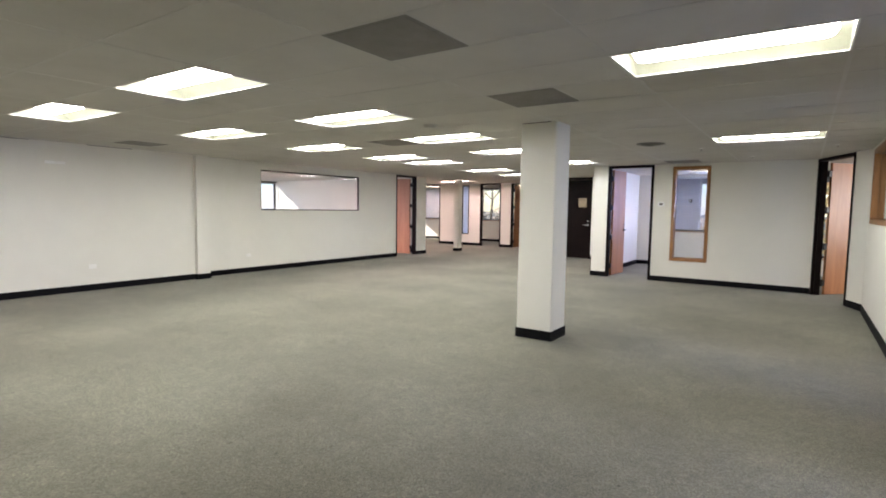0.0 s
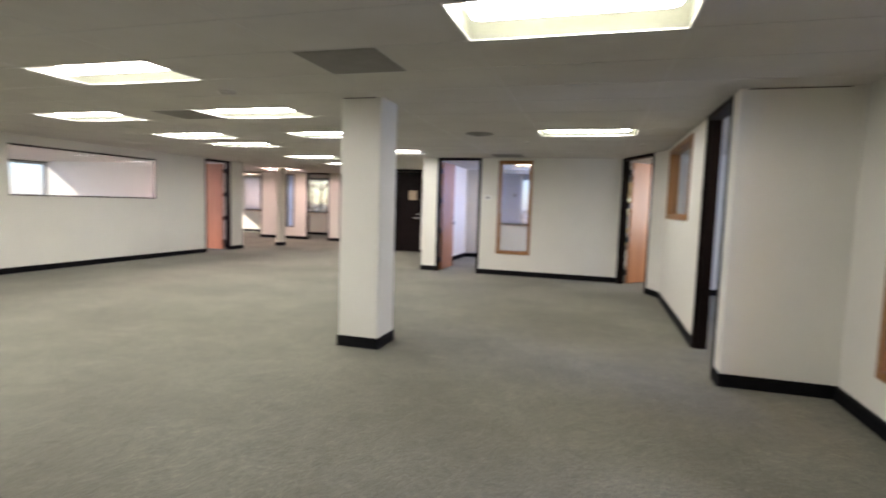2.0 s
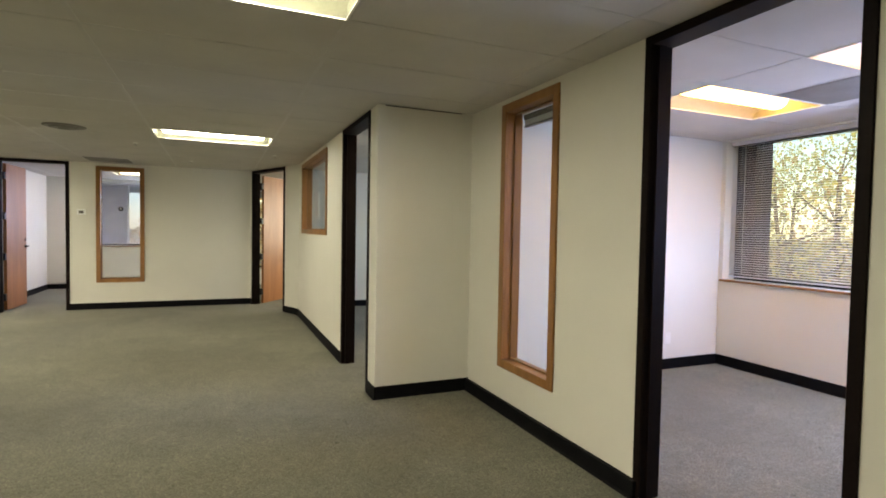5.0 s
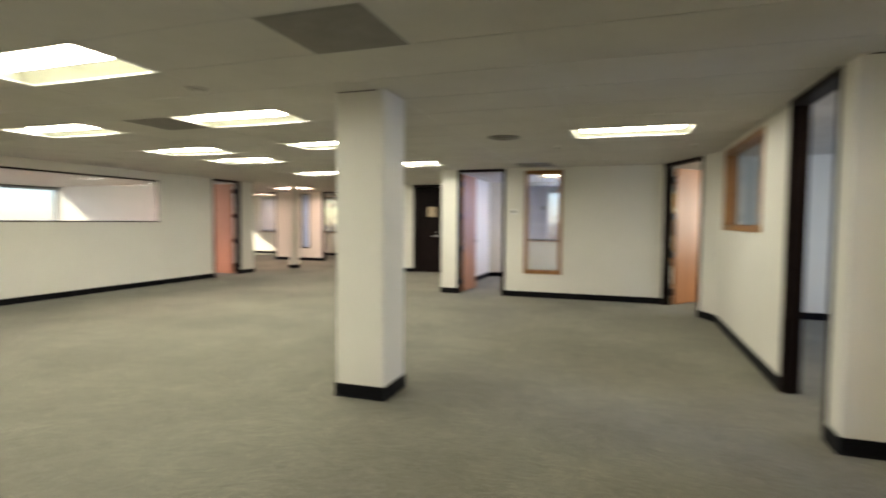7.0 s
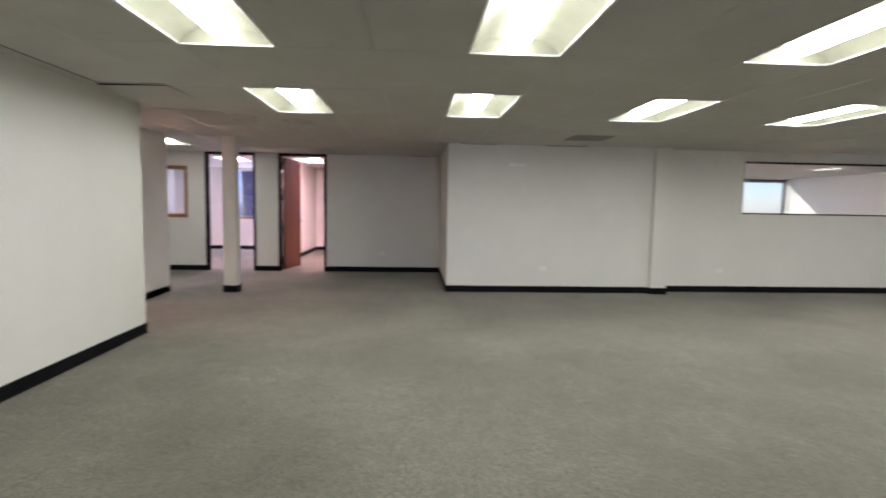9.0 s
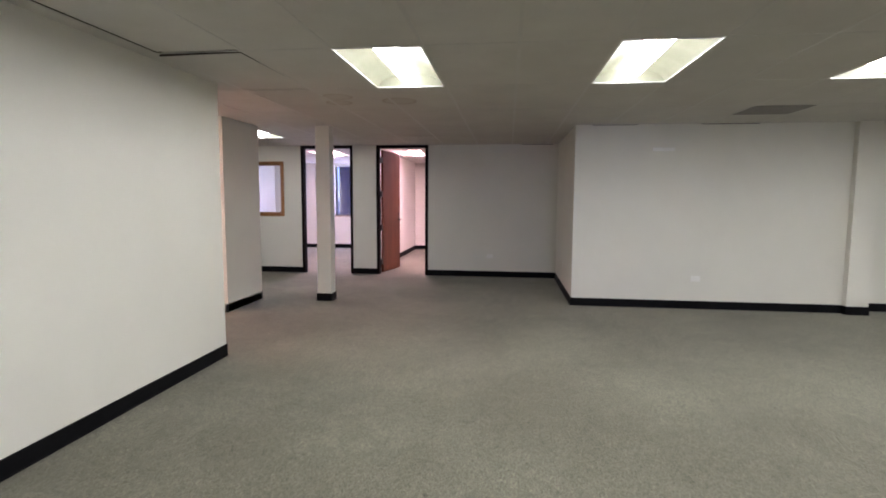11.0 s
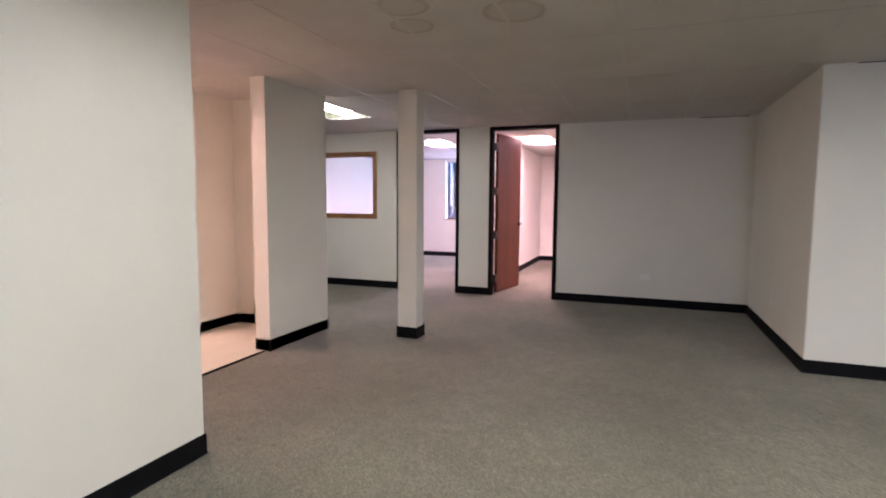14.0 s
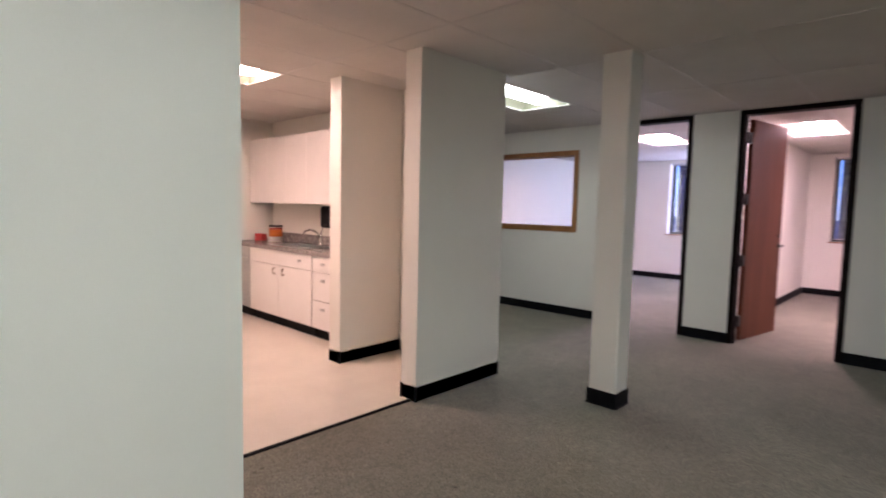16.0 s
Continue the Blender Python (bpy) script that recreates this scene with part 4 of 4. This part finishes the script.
def woods(name, count, arcs, seed):
    """A far belt of autumn woods: many small leaf clumps over the ground, thin towards its uneven top."""
    rnd = random.Random(seed)
    verts, faces = [], []
    for _ in range(count):
        a0, a1 = rnd.choice(arcs)
        a = radians(rnd.uniform(a0, a1))
        r = rnd.uniform(34, 62)
        crest = 4.5 + 2.2 * noise.noise((a * 9, 0, 0)) + 1.6 * noise.noise((a * 31, 4, 0))
        crest -= 5.0 * min(max((math.degrees(a) - 82) / 10, 0), 1)
        z = -4 + (crest + 4) * (1 - rnd.random() ** 1.7)
        c = Vector((-6 + r * math.cos(a), 7 + r * math.sin(a), z))
        size = rnd.uniform(0.12, 0.3)
        turn = Euler((rnd.uniform(0, 6), rnd.uniform(0, 6), rnd.uniform(0, 6))).to_matrix()
        k = len(verts)
        verts += [tuple(c + turn @ Vector(v) * size) for v in ((-1, 0, 0), (-0.2, -0.6, 0.15), (1, 0.1, 0), (0.1, 0.55, 0.1))]
        faces.append((k, k + 1, k + 2, k + 3))
    me = bpy.data.meshes.new(name)
    me.from_pydata(verts, [], faces)
    me.materials.append(LEAF_RUST)
    return tagged(new(name, me), "far belt of rust and yellow autumn woods", "trees", kind="stuff")


woods("far_woods", 22000, ((5, 140), (60, 120)), 77)

# ---- kitchen ----
wall("wall_kitchen_south", "x", -9.17, -6.46, -5.42, -5.30)
KX, KB = -8.57, -9.165


def front(cab, name, y0, y1, z0, z1, x=KX):
    bm = bmesh.new()
    soft_box(bm, x - 0.019, y0 + 0.002, z0 + 0.002, x, y1 - 0.002, z1 - 0.002, 0.002)
    ob = part(name, bm, LAMINATE, cab)
    return ob


def base_unit(y0, y1, label):
    cab = holder("base_cabinet", label, "cabinet", "kitchen base cabinets")
    bm = bmesh.new()
    box(bm, KB, y0, 0.11, KX - 0.021, y1, 0.84)
    part("body", bm, LAMINATE, cab)
    bm = bmesh.new()
    box(bm, KB, y0, 0.006, KX - 0.055, y1, 0.11)
    part("plinth", bm, BLACK_BASE, cab, "black toe kick")
    return cab


sink_unit = base_unit(-4.74, -3.44, "white laminate sink base cabinet with two doors")
front(sink_unit, "false_front", -4.74, -3.44, 0.685, 0.84)
for y0, y1, h in ((-4.74, -4.09, -4.16), (-4.09, -3.44, -3.97)):
    d = front(sink_unit, "cabinet_door", y0, y1, 0.115, 0.68)
    bm = bmesh.new()
    for z in (0.585, 0.645):
        tube(bm, (KX, h, z), (KX + 0.026, h, z), 0.004, n=8)
    tube(bm, (KX + 0.026, h, 0.58), (KX + 0.026, h, 0.65), 0.0045, n=8)
    part("handle", bm, BRONZE, d, "aged bronze pull")
bm = bmesh.new()
tube(bm, (KX, -3.66, 0.765), (KX + 0.022, -3.66, 0.765), 0.013, 0.016, 14)
part("knob", bm, STEEL, sink_unit, "brushed metal knob")

drawers = base_unit(-3.43, -2.68, "white laminate drawer cabinet with three drawers")
for z0, z1 in ((0.685, 0.84), (0.40, 0.68), (0.115, 0.395)):
    d = front(drawers, "drawer", -3.43, -2.68, z0, z1)
    bm = bmesh.new()
    zc = z1 - 0.075
    tube(bm, (KX, -3.22, zc), (KX + 0.012, -3.22, zc), 0.008, n=12)
    soft_box(bm, KX + 0.012, -3.25, zc - 0.013, KX + 0.026, -3.19, zc + 0.013, 0.004)
    part("knob", bm, STEEL, d, "brushed metal knob")

washer = holder("dishwasher", "stainless steel dishwasher built in under the worktop", "dishwasher")
bm = bmesh.new()
box(bm, KB, -5.295, 0.11, KX - 0.031, -4.75, 0.84)
part("body", bm, BLACK_METAL, washer)
bm = bmesh.new()
soft_box(bm, KX - 0.03, -5.29, 0.12, KX, -4.755, 0.70, 0.004)
part("door", bm, STEEL, washer, "brushed steel door")
bm = bmesh.new()
soft_box(bm, KX - 0.03, -5.29, 0.705, KX, -4.755, 0.84, 0.004)
part("control_panel", bm, STEEL, washer, "brushed steel control strip")
bm = bmesh.new()
tube(bm, (KX + 0.03, -5.24, 0.66), (KX + 0.03, -4.80, 0.66), 0.009)
for y in (-5.2, -4.84):
    tube(bm, (KX, y, 0.66), (KX + 0.03, y, 0.66), 0.006)
part("handle", bm, STEEL, washer)
bm = bmesh.new()
box(bm, KB, -5.29, 0.006, KX - 0.055, -4.755, 0.108)
part("plinth", bm, BLACK_BASE, washer)

# Worktop with a cut-out for the sink.
SY0, SY1, SX0, SX1 = -4.42, -3.72, -9.02, -8.66
worktop = holder("worktop", "grey speckled stone-look laminate worktop", "worktop")
bm = bmesh.new()
for x0, y0, x1, y1 in ((KB, -5.295, KX + 0.025, SY0), (KB, SY1, KX + 0.025, -2.675), (KB, SY0, SX0, SY1), (SX1, SY0, KX + 0.025, SY1)):
    box(bm, x0, y0, 0.842, x1, y1, 0.88)
part("top", bm, GRANITE, worktop)
bm = bmesh.new()
soft_box(bm, KB, -5.295, 0.881, KB + 0.02, -2.675, 0.985, 0.003)
part("upstand", bm, GRANITE, worktop)
sink = holder("sink", "stainless steel inset kitchen sink", "sink")
bm = bmesh.new()
for x0, y0, x1, y1 in ((SX0 - 0.015, SY0 - 0.015, SX1 + 0.015, SY0 + 0.012), (SX0 - 0.015, SY1 - 0.012, SX1 + 0.015, SY1 + 0.015), (SX0 - 0.015, SY0 + 0.012, SX0 + 0.012, SY1 - 0.012), (SX1 - 0.012, SY0 + 0.012, SX1 + 0.015, SY1 - 0.012)):
    box(bm, x0, y0, 0.881, x1, y1, 0.885)
part("rim", bm, STEEL, sink)
bm = bmesh.new()
for x0, y0, x1, y1 in ((SX0 + 0.002, SY0 + 0.002, SX0 + 0.008, SY1 - 0.002), (SX1 - 0.008, SY0 + 0.002, SX1 - 0.002, SY1 - 0.002), (SX0 + 0.008, SY0 + 0.002, SX1 - 0.008, SY0 + 0.008), (SX0 + 0.008, SY1 - 0.008, SX1 - 0.008, SY1 - 0.002)):
    box(bm, x0, y0, 0.845, x1, y1, 0.882)
box(bm, SX0 + 0.008, SY0 + 0.008, 0.845, SX1 - 0.008, SY1 - 0.008, 0.848)
part("basin", bm, STEEL, sink)

tap = holder("tap", "chrome kitchen tap with an arched spout", "tap", at=pose(-9.06, -4.02, 0.88))
bm = bmesh.new()
lathe(bm, [(0.03, 0.0), (0.03, 0.008), (0.02, 0.016), (0.017, 0.10), (0.02, 0.12), (0.012, 0.135)], 18)
part("body", bm, CHROME, tap)
bm = bmesh.new()
path = [Vector((0.01, 0, 0.10)), Vector((0.07, -0.005, 0.165)), Vector((0.14, -0.01, 0.185)), Vector((0.20, -0.015, 0.165)), Vector((0.225, -0.018, 0.125))]
for a, b in zip(path, path[1:]):
    tube(bm, a, b, 0.011)
part("spout", bm, CHROME, tap)
bm = bmesh.new()
tube(bm, (0, 0, 0.13), (0.02, 0.07, 0.20), 0.008, 0.006)
part("lever", bm, CHROME, tap)
spray = holder("soap_dispenser", "small chrome soap dispenser beside the tap", "dispenser", at=pose(-9.06, -3.78, 0.88))
bm = bmesh.new()
lathe(bm, [(0.022, 0.0), (0.022, 0.006), (0.013, 0.012), (0.012, 0.07), (0.016, 0.075), (0.014, 0.10)], 16)
part("body", bm, CHROME, spray)
bm = bmesh.new()
tube(bm, (0, 0, 0.095), (0.06, 0, 0.10), 0.006, 0.005)
part("nozzle", bm, CHROME, spray)

tub = holder("wipes_tub", "orange-labelled white tub with a black lid on the worktop", "tub", at=pose(-8.98, -4.89, 0.88))
bm = bmesh.new()
lathe(bm, [(0.076, 0.0), (0.080, 0.006), (0.080, 0.172), (0.076, 0.178)], 24)
part("body", bm, WHITE_PLASTIC, tub)
bm = bmesh.new()
lathe(bm, [(0.0815, 0.062), (0.0815, 0.15)], 24)
part("sleeve", bm, ORANGE_LABEL, tub, "orange label")
bm = bmesh.new()
lathe(bm, [(0.0818, 0.151), (0.0818, 0.170)], 24)
part("band", bm, RED_PLASTIC, tub, "dark red band")
bm = bmesh.new()
lathe(bm, [(0.083, 0.179), (0.083, 0.196), (0.078, 0.202)], 24)
part("lid", bm, BLACK_METAL, tub, "black lid")
bm = bmesh.new()
soft_box(bm, -0.042, -0.066, 0, 0.042, 0.066, 0.085, 0.006, 2)
red = thing("red_carton", bm, RED_PLASTIC, "small red carton lying on the worktop", "carton", at=pose(-8.92, -5.15, 0.88, 0, 0, 12))

# Wall cabinets.
for y0, y1 in ((-5.295, -4.43), (-4.43, -3.56), (-3.56, -2.68)):
    cab = holder("wall_cabinet", "white laminate wall cabinet with flat doors above the worktop", "cabinet", "kitchen wall cabinets")
    bm = bmesh.new()
    box(bm, KB, y0, 1.36, -8.875, y1, 2.13)
    part("body", bm, LAMINATE, cab)
    mid = (y0 + y1) / 2
    for a, b in ((y0, mid), (mid, y1)):
        bm = bmesh.new()
        soft_box(bm, -8.873, a + 0.0008, 1.352, -8.855, b - 0.0008, 2.128, 0.001)
        part("cabinet_door", bm, LAMINATE, cab)

roll = holder("towel_holder", "black plastic towel dispenser fixed on the kitchen wall", "towel holder", at=pose(-9.11, -3.92, 1.085))
bm = bmesh.new()
soft_box(bm, -0.055, -0.115, 0, 0.06, 0.115, 0.245, 0.035, 3)
part("cover", bm, BLACK_BASE, roll)
bm = bmesh.new()
soft_box(bm, 0.058, -0.05, 0.015, 0.064, 0.05, 0.04, 0.002)
part("slot", bm, BLACK_METAL, roll)

# A white lead left lying on the vinyl in the alcove.
bm = bmesh.new()
last = None
for k in range(60):
    a = k * 0.33
    p = Vector((-8.42 + 0.10 * math.cos(a) * (1 - k / 90) - k * 0.002, -1.83 + 0.07 * math.sin(a * 0.93) + 0.0015 * k, 0.010 + 0.004 * (k % 3)))
    if last is not None:
        tube(bm, last, p, 0.0028, n=6)
    last = p
thing("cable", bm, WHITE_PLASTIC, "loose white cable coiled on the vinyl floor", "cable")


# ---- fittings on walls and ceiling ----
def wall_plate(m, label, sockets=2):
    """An outlet plate; local x across, z up, y out of the wall."""
    ob = holder("wall_outlet", label, "outlet", "wall outlets", at=m)
    bm = bmesh.new()
    soft_box(bm, -0.036, 0, -0.058, 0.036, 0.006, 0.058, 0.002, 2)
    part("plate", bm, IVORY, ob)
    for z in (-0.024, 0.024)[:sockets]:
        bm = bmesh.new()
        soft_box(bm, -0.017, 0.006, z - 0.014, 0.017, 0.0085, z + 0.014, 0.001)
        part("socket", bm, IVORY, ob)
    return ob


plate = "white plastic outlet plate low on the wall"
wall_plate(pose(XW_S, 4.42, 0.40, 0, 90, -90), "white plastic outlet plate set sideways low on the wall")
wall_plate(pose(XW_N, 7.51, 0.37, 0, 90, -90), "white plastic outlet plate set sideways low on the wall")
wall_plate(pose(XWL, 1.66, 0.38, 0, 90, -90), "white plastic outlet plate set sideways low on the wall")
wall_plate(pose(-3.86, -0.53, 0.45, 0, 90, 0), "white plastic outlet plate set sideways low on the wall")
wall_plate(pose(4.3, 5.95, 0.32, 0, 0, 180), plate)
wall_plate(pose(-10.4, 2.84, 0.39, 0, 0, 180), plate)

bracket = holder("sign_bracket", "white plastic mounting bracket high on the wall", "bracket", at=pose(XW_S, 4.0, 2.07, 0, 0, -90))
# Whiter plastic on this clip stands in for the glint it catches.
bm = bmesh.new()
soft_box(bm, 0.045, 0, -0.024, 0.185, 0.014, 0.024, 0.004)
part("clip", bm, BRIGHT_PLASTIC, bracket)
bm = bmesh.new()
soft_box(bm, -0.09, 0, -0.022, 0.04, 0.010, 0.022, 0.004)
part("plate", bm, WHITE_PLASTIC, bracket)

stat = holder("thermostat", "small white wall thermostat with a grey display", "thermostat", at=pose(-2.0, YN, 1.585, 0, 0, 180))
bm = bmesh.new()
soft_box(bm, -0.062, 0, -0.045, 0.062, 0.026, 0.045, 0.006, 2)
part("cover", bm, BRIGHT_PLASTIC, stat)
bm = bmesh.new()
box(bm, -0.035, 0.0262, -0.022, 0.03, 0.028, 0.022)
part("display", bm, GREY_GRILLE, stat, "grey display")

det = holder("smoke_detector", "round grey-white smoke detector fixed under the ceiling", "detector", at=pose(-3.16, 5.51, H, 180, 0, 0))
for name, profile in (("base", [(0.088, 0.001), (0.088, 0.006), (0.07, 0.010)]), ("cover", [(0.066, 0.0105), (0.063, 0.028), (0.035, 0.036)])):
    bm = bmesh.new()
    lathe(bm, profile, 28)
    part(name, bm, GREY_PLASTIC, det)
for x, y in ((-0.35, 10.9), (-0.9, 9.3), (0.75, 9.6)):
    head = holder("sprinkler_head", "small metal sprinkler head under the ceiling", "sprinkler", "sprinkler heads", at=pose(x, y, H, 180, 0, 0))
    bm = bmesh.new()
    lathe(bm, [(0.028, 0.001), (0.027, 0.005), (0.012, 0.009)], 20)
    part("escutcheon", bm, WHITE_PLASTIC, head)
    bm = bmesh.new()
    lathe(bm, [(0.006, 0.0095), (0.006, 0.03), (0.017, 0.032), (0.017, 0.034)], 14)
    part("deflector", bm, CHROME, head)

diffuser = holder("ceiling_diffuser", "round grey-brown air diffuser under the ceiling", "vent", at=pose(-1.42, 8.42, H, 180, 0, 0))
for name, profile in (("rim", [(0.19, 0.001), (0.19, 0.006), (0.165, 0.012)]), ("cone", [(0.135, 0.013), (0.13, 0.02), (0.10, 0.026)]), ("centre", [(0.06, 0.027), (0.055, 0.033), (0.03, 0.036)])):
    bm = bmesh.new()
    lathe(bm, profile, 32)
    part(name, bm, GREY_GRILLE, diffuser)

# A suction hook stuck on the tall window's pane.
hook = holder("suction_hook", "small round dark suction hook stuck on the window glass", "hook", at=pose(-1.46, YN + T / 2 - 0.0035, 1.655, 90, 0, 0))
bm = bmesh.new()
lathe(bm, [(0.036, 0.0), (0.034, 0.004), (0.024, 0.012)], 24)
part("cup", bm, BLACK_METAL, hook)
bm = bmesh.new()
lathe(bm, [(0.018, 0.0125), (0.016, 0.022), (0.009, 0.026)], 18)
part("knob", bm, WHITE_PLASTIC, hook, "white knob")

# Dark strips along wall tops, standing in for shade in the ceiling joint.
for x0, y0, x1, y1 in ((XE + 0.06, 6.02 - 0.003, 2.0 - 0.06, 6.02 - 0.0005), (-2.19, 5.927, -1.86, 5.9295), (XW_S + 0.0005, 3.05, XW_S + 0.003, 3.62), (XW_S + 0.0005, 4.4, XW_S + 0.003, 5.1), (XWL + 0.0005, 2.2, XWL + 0.003, 2.75)):
    bm = bmesh.new()
    box(bm, x0, y0, H - 0.008, x1, y1, H - 0.0012)
    thing("trim", bm, GAP_SHADE, "dark strip standing in for shade at the ceiling joint", "trim", kind="structure")
